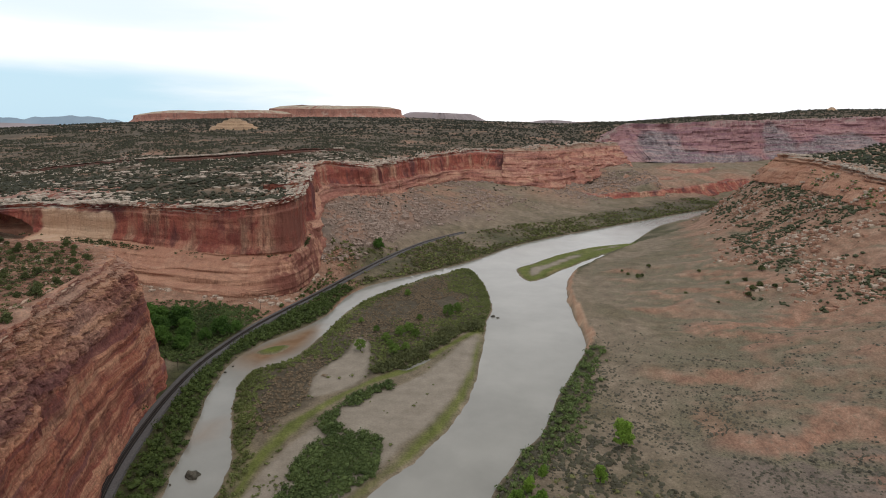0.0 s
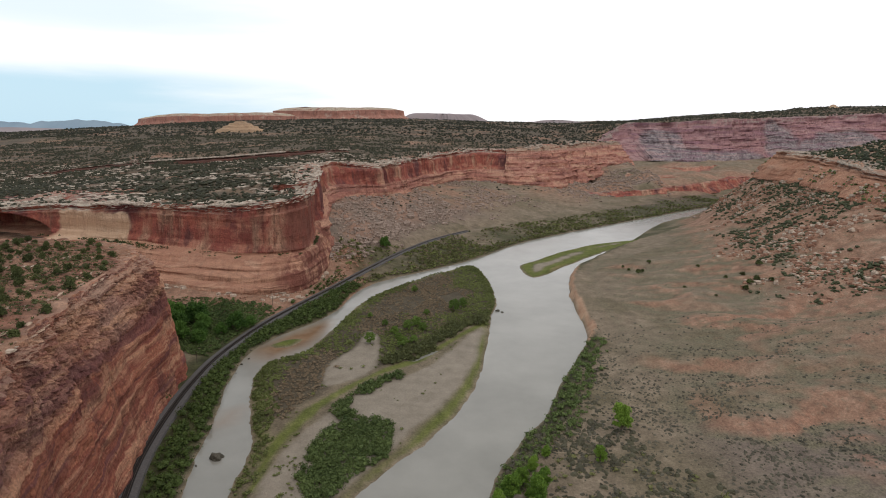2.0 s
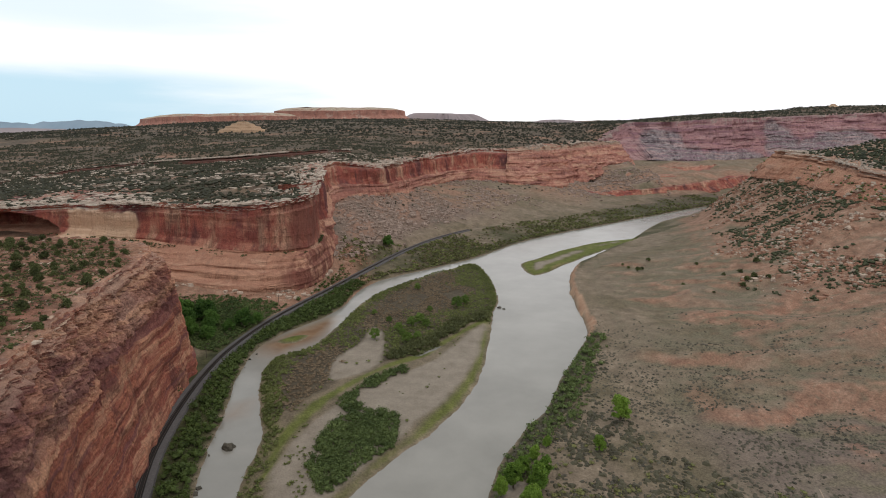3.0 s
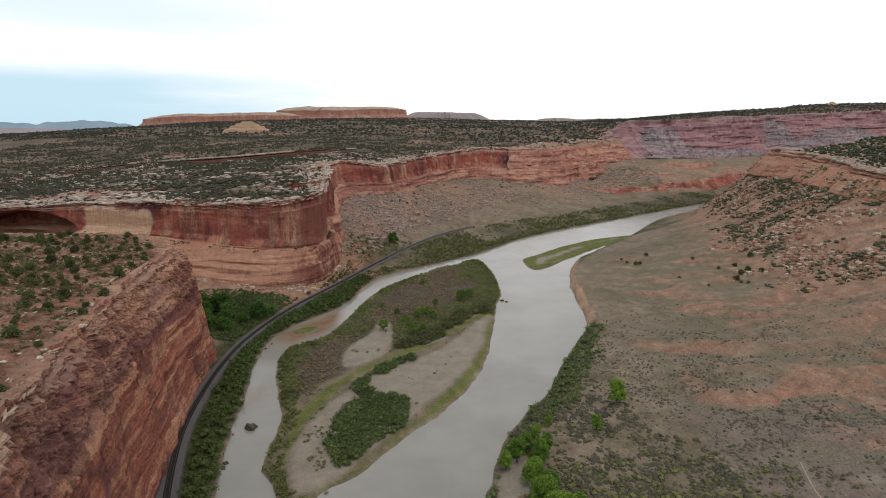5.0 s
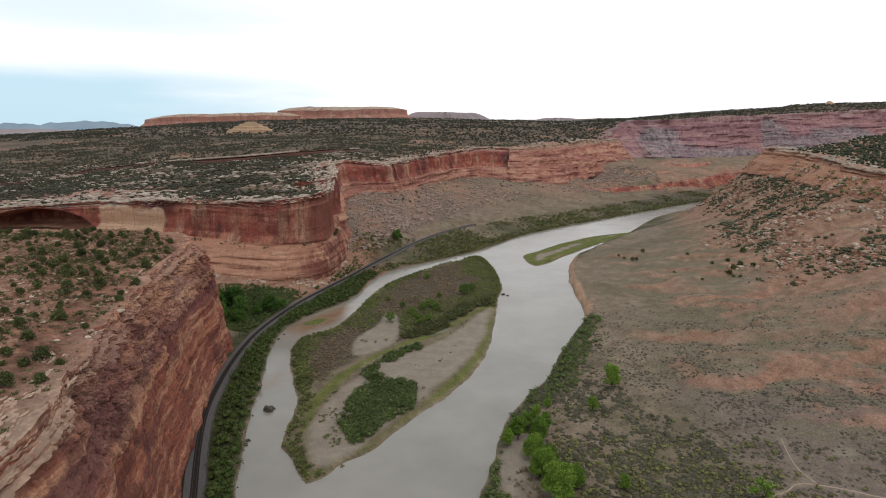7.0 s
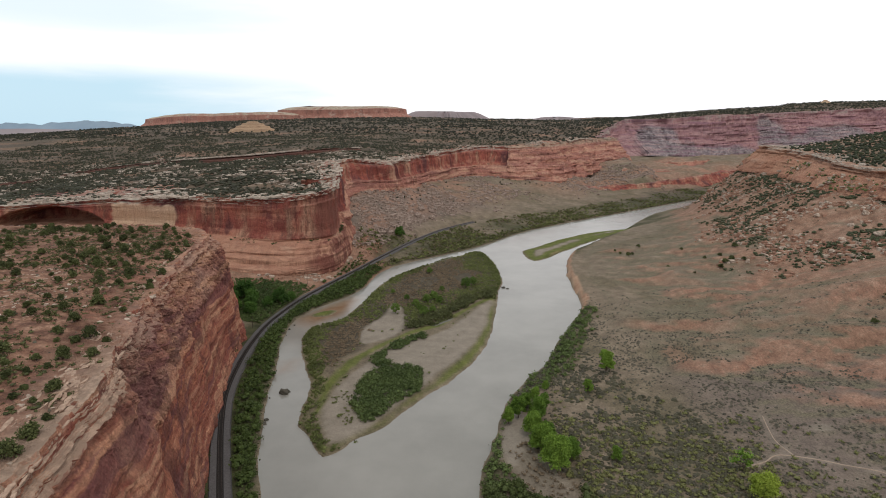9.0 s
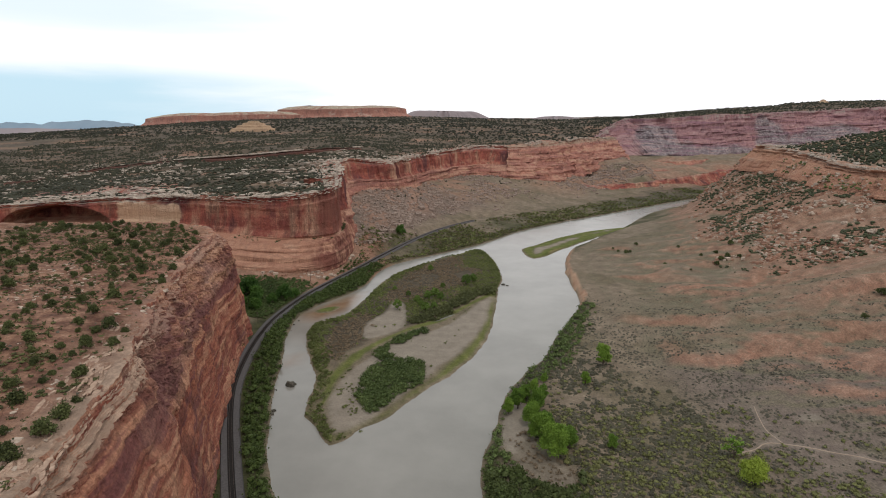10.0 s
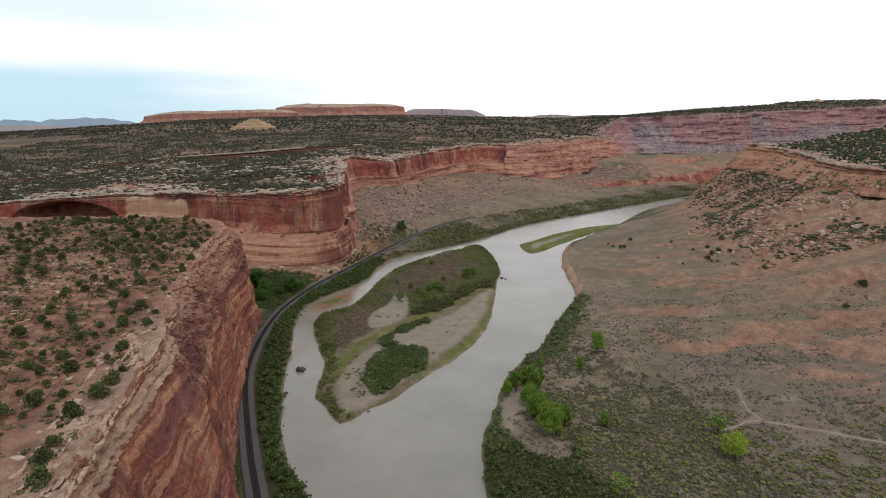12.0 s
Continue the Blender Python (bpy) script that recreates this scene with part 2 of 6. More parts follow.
UPLAND = Field(MESA_RIM[:-3] + RIM + WALL + [(x, y + 8, z) for x, y, z in LEDGE] + [(x, y - 7, z - 2) for x, y, z in LEDGE_FOOT] + [(x, y - 60, z - 4) for x, y, z in LEDGE_FOOT] + [
    (-461, 520, 75), (-300, 560, 84), (-700, 560, 62), (-760, 1500, 140), (-1203, 1500, 132), (-344, 1500, 146), (-60, 1700, 150), (149, 1950, 146), (-57, 2500, 178), (188, 2500, 166), (356, 2500, 168),
    (-566, 2500, 190), (-1385, 2500, 174), (-1975, 2500, 142), (-2605, 2500, 102), (-1587, 1500, 112), (-3500, 3500, 90), (-4500, 3000, 60), (-2700, 3700, 150), (-1700, 3700, 195), (-800, 3700, 205), (0, 3700, 180), (500, 3700, 175),
    (605, 2300, 199), (853, 2300, 215), (1132, 2300, 237), (1341, 2300, 241), (2500, 2500, 250), (900, 3700, 205), (1500, 3700, 235), (3500, 3700, 240), (-2500, 700, 50), (-4500, 1000, 40), (4800, 2500, 240)])
NEAR_TOP = Field(NEAR_RIM + [(-227, 152, 84), (-350, 255, 82), (-160, 20, 83), (-200, 60, 85), (-300, 100, 90), (-120, -100, 82), (-1000, 100, 100), (-1000, -500, 100)])
EAST_TOP = Field(EAST_RIM + [(495, 1000, 129), (619, 1100, 147), (763, 1190, 164), (480, 800, 118), (600, 700, 122), (900, 800, 140), (1200, 1000, 165), (2500, 900, 200)])

FINE_X = (-262.0, 236.0)
FINE_Y = (60.0, 430.0)


SCARPS = [spline(p, 6) for p in ([(76, 330), (102, 317), (124, 318), (148, 309), (180, 309), (205, 318), (232, 334), (262, 342), (310, 352)], [(96, 248), (112, 244), (130, 246), (146, 255), (160, 264), (182, 268), (212, 276), (250, 280), (300, 282)],
                                 [(130, 395), (160, 405), (195, 420), (225, 440)])]
SCARP_RISE = ((3.2, 8.5, 170, 280), (2.6, 5.5, 130, 230), (2.6, 2.6, 0, 1))


def scarp_offset(x, y, k):
    """Distance north of a scarp's crest line, cut into spurs and small gullies."""
    return scarp_side(x, y, SCARPS[k]) + fbm(x, y, 26, 2, 45 + k) * 5 + np.abs(fbm(x, y * 0.4, 17, 4, 145 + k)) * 12 - 2.5


def scarp_side(x, y, line):
    """Distance north of a scarp, negative south of it."""
    return line_distance(x, y, line) * np.where(y > np.interp(x, line[:, 0], line[:, 1]), 1.0, -1.0)


def track_level(y):
    return 3.7 + 2.0 * smooth(420, 540, y) - 0.8 * smooth(700, 900, y)


def land_distance(x, y):
    """Distance from the water's edge, positive on land."""
    wob = fbm(x, y, 14, 3, 5) * 1.6
    d = -signed(x, y, RIVER)
    for ring in (ISLAND, BAR, GREEN_BAR):
        d = np.maximum(d, signed(x, y, ring))
    return d + wob


def upland_height(x, y):
    rough = fbm(x, y, 90, 5, 11) * 2.2
    steps = np.floor((fbm(x, y * 1.6, 160, 3, 12) + fbm(x, y * 1.6, 30, 3, 14) * 0.5) * 5) * 1.3
    return UPLAND(x, y) + rough + steps


def near_top_height(x, y):
    return NEAR_TOP(x, y) + fbm(x, y, 40, 4, 21) * 1.2 + np.floor(fbm(x, y, 60, 3, 22) * 4) * 0.5


def east_top_height(x, y):
    return EAST_TOP(x, y) + fbm(x, y, 70, 4, 31) * 2.5


def ground_height(x, y, capped=True):
    """The height of the ground. capped: with the caps of the cliffs, where things stand; else the sheet itself, which drops behind them."""
    x, y = np.asarray(x, float), np.asarray(y, float)
    d = land_distance(x, y)
    v = VALLEY(x, y)
    hills = smooth(6, 30, v)
    east = smooth(50, 110, x) * smooth(5, 12, v) * smooth(700, 540, y)
    gully = np.abs(fbm(x * 0.4 + 0.2 * y, y, 60, 5, 41)) * 16 * east
    v = v + fbm(x, y, 45, 5, 42) * (0.5 + 2.6 * hills) - gully + 3.6 * east
    far = smooth(1080, 1230, y) * smooth(60, 160, x) * smooth(12, 26, v) * smooth(1720, 1640, y)
    v = v + far * (9 - np.abs(fbm(x * 0.8, y, 150, 4, 141)) * 34)
    spur = smooth(26, 46, v) * smooth(78, 64, v) * smooth(150, 220, x) * smooth(430, 480, y) * smooth(980, 900, y)
    v = v + spur * (2.5 - np.abs(fbm(x * 0.32 + 0.12 * y, y, 42, 4, 142)) * 17)
    for k, line in enumerate(SCARPS):
        n = scarp_offset(x, y, k)
        lo, hi, x0, x1 = SCARP_RISE[k]
        ends = smooth(line[0, 0] - 8, line[0, 0] + 18, x)
        v = v + ends * (lo + (hi - lo) * smooth(x0, x1, x)) * (0.75 * smooth(-6, 1, n) + 0.25 * smooth(0, 6, n) - smooth(10, 75, n))
    bed = smooth(14, 6.5, line_distance(x, y, TRACK))
    v = v * (1 - bed) + (track_level(y) - 1.0) * bed
    v = np.maximum(v, 1.6)
    islands = np.maximum(np.maximum(signed(x, y, ISLAND), signed(x, y, BAR)), signed(x, y, GREEN_BAR))
    v = np.where(islands > -1, 1.3 + fbm(x, y, 25, 3, 43) * 0.5, v)
    cut = smooth(20, 50, x) * smooth(330, 380, y) * smooth(640, 560, y)
    ramp = 7.0 - 4.0 * cut
    v = v + 2.2 * cut * smooth(25, 2, d)
    h = np.where(d > 0, np.minimum(v, 0.15 + np.maximum(v, 0.3) * smooth(0, 1, d / ramp)), np.maximum(-2.5, d * 0.35))
    h = h - 2.6 * smooth(4.5, 2.0, line_distance(x, y, [(-62, 321), (-55, 330), (-51, 337)]))
    a, b = (-2.0, 1.0) if capped else (9.0, 14.0)
    for ring, top in ((PLATEAU, upland_height), (NEAR_MESA, near_top_height), (EAST_MESA, east_top_height)):
        s = signed(x, y, ring)
        if ring is PLATEAU and not capped:
            s = s - 72 * smooth(-640, -600, x) * smooth(-405, -447, x) * smooth(620, 590, y)
        k = smooth(a, b, s)
        near = k > 0
        t = np.zeros(np.shape(x))
        if near.any():
            t[near] = top(x[near], y[near])
        h = h * (1 - k) + t * k
    return h


# ---- mesh makers ----
def mesh_from(name, verts, faces, smooth_faces=False):
    """A mesh from an array of vertices and one of triangles or quads."""
    me = bpy.data.meshes.new(name)
    verts, faces = np.asarray(verts, np.float32), np.asarray(faces, np.int32)
    n, k = faces.shape
    me.vertices.add(len(verts))
    me.vertices.foreach_set("co", verts.ravel())
    me.loops.add(n * k)
    me.loops.foreach_set("vertex_index", faces.ravel())
    me.polygons.add(n)
    me.polygons.foreach_set("loop_start", np.arange(n, dtype=np.int32) * k)
    me.polygons.foreach_set("use_smooth", np.full(n, smooth_faces))
    me.update(calc_edges=True)
    return me


def grid_faces(rows, cols):
    i = np.arange(rows * cols).reshape(rows, cols)
    return np.stack([i[:-1, :-1], i[:-1, 1:], i[1:, 1:], i[1:, :-1]], -1).reshape(-1, 4)


def set_attr(me, name, values):
    me.attributes.new(name, "FLOAT", "POINT").data.foreach_set("value", np.asarray(values, np.float32).ravel())


def put(name, me, material, parent=None, **tags):
    me.materials.append(material)
    ob = new(name, me)
    if parent:
        ob.parent = parent
    return tagged(ob, **tags)


def part(name, bm, material, parent, label=""):
    me = bpy.data.meshes.new(name)
    bm.to_mesh(me)
    bm.free()
    return put(name, me, material, parent, label=label)


# ---- materials ----
def material(name, roughness=0.9):
    m = bpy.data.materials.new(name)
    m.use_nodes = True
    nt = m.node_tree
    bsdf = nt.nodes["Principled BSDF"]
    bsdf.inputs["Roughness"].default_value = roughness
    bsdf.inputs["Specular IOR Level"].default_value = 0.2
    return m, nt, bsdf


def noise_at(nt, scale, detail=5.0, rough=0.55, vec=None, stretch=(1, 1, 1)):
    """Noise in metres; scale is features a metre, stretch multiplies the axes."""
    if vec is None:
        vec = node(nt, "ShaderNodeNewGeometry").outputs["Position"]
    mp = node(nt, "ShaderNodeMapping", {"Vector": vec, "Scale": tuple(scale * s for s in stretch)})
    return node(nt, "ShaderNodeTexNoise", {"Vector": mp.outputs[0], "Scale": 1.0, "Detail": detail, "Roughness": rough}).outputs["Fac"]


def ramp(nt, fac, stops):
    r = node(nt, "ShaderNodeValToRGB", {"Fac": fac})
    els = r.color_ramp.elements
    while len(els) < len(stops):
        els.new(0.5)
    for e, (pos, col) in zip(els, stops):
        e.position, e.color = pos, (*col, 1.0)
    return r.outputs["Color"]


def mixed(nt, fac, a, b, mode="MIX"):
    n = node(nt, "ShaderNodeMix", data_type="RGBA", blend_type=mode)
    for sock, v in ((n.inputs[0], fac), (n.inputs[6], a), (n.inputs[7], b)):
        if isinstance(v, bpy.types.NodeSocket):
            nt.links.new(v, sock)
        else:
            sock.default_value = v if isinstance(v, float) else (*v, 1.0)
    return n.outputs[2]


def span(nt, fac, lo, hi):
    return node(nt, "ShaderNodeMapRange", {"Value": fac, "From Min": lo, "From Max": hi}, interpolation_type="SMOOTHSTEP").outputs[0]


def times(nt, a, b):
    return node(nt, "ShaderNodeMath", {0: a, 1: b}, operation="MULTIPLY").outputs[0]


def bump(nt, bsdf, height, strength, distance):
    b = node(nt, "ShaderNodeBump", {"Height": height, "Strength": strength, "Distance": distance})
    nt.links.new(b.outputs[0], bsdf.inputs["Normal"])


def attr(nt, name):
    return node(nt, "ShaderNodeAttribute", attribute_name=name).outputs["Fac"]


SOIL = [(0.32, (0.085, 0.038, 0.027)), (0.47, (0.18, 0.09, 0.059)), (0.57, (0.28, 0.152, 0.1)), (0.72, (0.42, 0.27, 0.19))]


def rock_material(name, beds, varnish, pale, cap, streak_amount=0.6, pale_amount=0.5, bed_scale=0.16, contrast=0.6, cracks=0.8, patches=0.0, bands=0.0, speckle=0.6, drape=0.0):
    """Bedded sandstone: beds by height, dark streaks down the face, pale bare patches, and the weathered colour of flat tops."""
    m, nt, bsdf = material(name, 0.92)
    place = node(nt, "ShaderNodeNewGeometry").outputs["Position"]
    sway = node(nt, "ShaderNodeMath", {0: noise_at(nt, 0.012, 3, 0.5), 1: 0.5}, operation="SUBTRACT").outputs[0]
    tilt = node(nt, "ShaderNodeCombineXYZ", {2: times(nt, sway, 22.0)}).outputs[0]
    strata = node(nt, "ShaderNodeVectorMath", {0: place, 1: tilt}, operation="ADD").outputs[0]
    bed = noise_at(nt, bed_scale, 7, 0.68, strata, stretch=(0.03, 0.03, 1))
    blot = noise_at(nt, 0.035, 7, 0.62)
    both = node(nt, "ShaderNodeMix", {0: contrast, 2: blot, 3: bed}).outputs[0]
    col = ramp(nt, both, beds)
    col = mixed(nt, times(nt, span(nt, noise_at(nt, 0.02, 5, 0.6, stretch=(1, 1, 1.6)), 0.54, 0.68), pale_amount), col, pale)
    col = mixed(nt, times(nt, attr(nt, "broken"), 0.85), col, ramp(nt, noise_at(nt, 0.3, 6, 0.7), [(0.3, (0.19, 0.1, 0.085)), (0.5, (0.37, 0.21, 0.165)), (0.7, (0.54, 0.355, 0.275))]))
    col = mixed(nt, attr(nt, "scree"), col, ramp(nt, noise_at(nt, 0.12, 6, 0.7), [(0.35, (0.13, 0.105, 0.115)), (0.5, (0.26, 0.215, 0.22)), (0.65, (0.4, 0.34, 0.335))]))
    streak = noise_at(nt, 0.2, 6, 0.65, stretch=(1, 1, 0.06))
    wide = noise_at(nt, 0.025, 5, 0.55, stretch=(1, 1, 0.35))
    if drape:
        hang = noise_at(nt, 0.032, 8, 0.66, stretch=(1, 1, 0.3))
        col = mixed(nt, times(nt, span(nt, hang, 0.5, 0.64), drape), col, mixed(nt, span(nt, streak, 0.4, 0.6), pale, tuple(0.55 * c for c in pale)))
        col = mixed(nt, times(nt, span(nt, hang, 0.5, 0.36), drape), col, mixed(nt, streak, varnish, tuple(3.2 * c for c in varnish)))
    dark = times(nt, times(nt, span(nt, streak, 0.47, 0.62), span(nt, wide, 0.42, 0.58)), streak_amount)
    col = mixed(nt, dark, col, varnish)
    if bands:
        lay = noise_at(nt, 0.14, 4, 0.6, strata, stretch=(0.05, 0.05, 1))
        col = mixed(nt, times(nt, span(nt, lay, 0.54, 0.6), bands), col, pale)
        col = mixed(nt, times(nt, span(nt, lay, 0.46, 0.4), bands), col, tuple(1.9 * c for c in varnish))
    if patches:
        spot = noise_at(nt, 0.045, 8, 0.66, stretch=(1, 1, 0.7))
        col = mixed(nt, times(nt, span(nt, spot, 0.555, 0.59), patches), col, varnish)
    grain = noise_at(nt, 0.9, 6, 0.7)
    col = mixed(nt, speckle, col, ramp(nt, grain, [(0.32, (0.25, 0.23, 0.23)), (0.68, (1.5, 1.47, 1.45))]), "MULTIPLY")
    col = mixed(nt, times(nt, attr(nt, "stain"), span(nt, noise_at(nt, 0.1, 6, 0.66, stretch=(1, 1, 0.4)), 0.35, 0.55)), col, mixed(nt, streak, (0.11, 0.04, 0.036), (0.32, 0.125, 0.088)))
    fresh = ramp(nt, bed, [(0.35, (0.5, 0.31, 0.2)), (0.5, (0.64, 0.435, 0.3)), (0.65, (0.72, 0.52, 0.38))])
    col = mixed(nt, attr(nt, "scar"), col, mixed(nt, times(nt, span(nt, streak, 0.5, 0.7), 0.5), fresh, (0.42, 0.24, 0.16)))
    nrm = node(nt, "ShaderNodeSeparateXYZ", {0: node(nt, "ShaderNodeNewGeometry").outputs["True Normal"]}).outputs["Z"]
    capcol = mixed(nt, span(nt, noise_at(nt, 0.12, 6, 0.65), 0.4, 0.6), cap, tuple(0.6 * c for c in cap))
    # Thin dark lines put into the cap colour as shadow between its layers.
    leaf = span(nt, noise_at(nt, 1.1, 4, 0.6, stretch=(0.06, 0.06, 1)), 0.4, 0.5)
    capcol = mixed(nt, leaf, tuple(0.66 * c for c in cap), capcol)
    col = mixed(nt, times(nt, span(nt, nrm, 0.4, 0.75), attr(nt, "crown")), col, capcol)
    col = mixed(nt, times(nt, attr(nt, "soil"), span(nt, nrm, 0.4, 0.75)), col, ramp(nt, noise_at(nt, 0.16, 6, 0.7), SOIL))
    warp = node(nt, "ShaderNodeVectorMath", {0: node(nt, "ShaderNodeNewGeometry").outputs["Position"], 1: node(nt, "ShaderNodeVectorMath", {0: node(nt, "ShaderNodeTexNoise", {"Vector": node(nt, "ShaderNodeNewGeometry").outputs["Position"], "Scale": 0.15, "Detail": 3.0}).outputs["Color"], "Scale": 5.0}, operation="SCALE").outputs[0]}, operation="ADD").outputs[0]
    cell = node(nt, "ShaderNodeTexVoronoi", {"Vector": node(nt, "ShaderNodeMapping", {"Vector": warp, "Scale": (0.2, 0.2, 0.07)}).outputs[0], "Scale": 1.0}, feature="DISTANCE_TO_EDGE").outputs["Distance"]
    crack = node(nt, "ShaderNodeMapRange", {"Value": cell, "From Min": 0.0, "From Max": 0.09, "To Min": 0.45, "To Max": 1.0}).outputs[0]
    steep = node(nt, "ShaderNodeMapRange", {"Value": nrm, "From Min": 0.35, "From Max": 0.6, "To Min": 1.0, "To Max": 0.0}).outputs[0]
    thin = node(nt, "ShaderNodeMix", {0: times(nt, span(nt, wide, 0.45, 0.62), steep), 2: 1.0, 3: crack}).outputs[0]
    grey = node(nt, "ShaderNodeCombineColor", {0: thin, 1: thin, 2: thin}).outputs[0]
    col = mixed(nt, cracks, col, grey, "MULTIPLY")
    nt.links.new(col, bsdf.inputs["Base Color"])
    fine = noise_at(nt, 2.2, 4, 0.7)
    hgt = node(nt, "ShaderNodeMath", {0: node(nt, "ShaderNodeMath", {0: bed, 1: grain}, operation="ADD").outputs[0], 1: times(nt, times(nt, crack, steep), 0.5)}, operation="ADD").outputs[0]
    hgt = node(nt, "ShaderNodeMath", {0: hgt, 1: times(nt, fine, 0.35)}, operation="ADD").outputs[0]
    bump(nt, bsdf, hgt, 1.0, 1.8)
    return m


RED_ROCK = rock_material("near_sandstone", [(0.3, (0.18, 0.054, 0.04)), (0.42, (0.5, 0.196, 0.12)), (0.5, (0.29, 0.088, 0.063)), (0.6, (0.65, 0.325, 0.203)), (0.72, (0.38, 0.13, 0.09))],
                         (0.105, 0.043, 0.044), (0.64, 0.36, 0.23), (0.68, 0.47, 0.345), 0.35, 0.7, 0.22, 0.72, 0.2, 0.5, 0.65, speckle=0.5, drape=0.12)
MESA_ROCK = rock_material("mesa_sandstone", [(0.3, (0.19, 0.052, 0.044)), (0.42, (0.4, 0.132, 0.09)), (0.52, (0.29, 0.082, 0.064)), (0.62, (0.52, 0.235, 0.16)), (0.75, (0.36, 0.118, 0.086))],
                          (0.055, 0.022, 0.024), (0.56, 0.33, 0.225), (0.56, 0.47, 0.385), 0.4, 0.3, 0.12, 0.4, 0.4, 0.3, speckle=0.35, drape=0.85)
# Dark red rock, its colour darkened further for shade under the overhang.
LEDGE_ROCK = rock_material("shade_darkened_ledge_rock", [(0.3, (0.07, 0.035, 0.03)), (0.5, (0.14, 0.065, 0.05)), (0.7, (0.2, 0.1, 0.075))], (0.04, 0.022, 0.022), (0.25, 0.15, 0.11), (0.46, 0.38, 0.3), 0.7, 0.3, 0.2, 0.5)
SLICKROCK = rock_material("slickrock", [(0.3, (0.36, 0.17, 0.118)), (0.42, (0.6, 0.335, 0.225)), (0.52, (0.47, 0.235, 0.158)), (0.62, (0.67, 0.415, 0.29)), (0.75, (0.54, 0.285, 0.19))],
                          (0.16, 0.075, 0.06), (0.56, 0.36, 0.255), (0.56, 0.37, 0.265), 0.3, 0.5, 0.16, 0.6, speckle=0.25)
# Far haze is mixed into the colours of these red beds.
FAR_MESA_ROCK = rock_material("haze_tinted_red_rock", [(0.3, (0.27, 0.125, 0.1)), (0.45, (0.43, 0.215, 0.165)), (0.6, (0.33, 0.16, 0.125)), (0.75, (0.5, 0.31, 0.24))],
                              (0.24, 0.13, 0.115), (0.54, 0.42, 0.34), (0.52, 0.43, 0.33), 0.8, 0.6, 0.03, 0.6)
# Orange beds lightened and less saturated, with some distance haze in the colour.
ORANGE_ROCK = rock_material("orange_slickrock", [(0.3, (0.23, 0.098, 0.08)), (0.42, (0.5, 0.245, 0.175)), (0.52, (0.34, 0.145, 0.115)), (0.62, (0.58, 0.325, 0.235)), (0.75, (0.42, 0.195, 0.15))],
                            (0.1, 0.045, 0.04), (0.56, 0.34, 0.235), (0.42, 0.29, 0.21), 0.45, 0.8, 0.1, 0.55, bands=0.5)
# The mauve-blue tint in these beds stands in for distance haze.
WALL_ROCK = rock_material("haze_tinted_sandstone", [(0.3, (0.2, 0.108, 0.124)), (0.45, (0.38, 0.21, 0.205)), (0.56, (0.265, 0.14, 0.15)), (0.7, (0.43, 0.28, 0.27))],
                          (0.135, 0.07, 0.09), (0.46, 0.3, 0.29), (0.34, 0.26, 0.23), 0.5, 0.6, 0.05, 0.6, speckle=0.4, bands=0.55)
EAST_ROCK = rock_material("east_sandstone", [(0.3, (0.28, 0.13, 0.088)), (0.45, (0.48, 0.265, 0.175)), (0.56, (0.39, 0.19, 0.125)), (0.7, (0.56, 0.35, 0.24))],
                          (0.17, 0.08, 0.066), (0.6, 0.42, 0.31), (0.46, 0.37, 0.3), 0.45, 0.5, 0.14, 0.5)


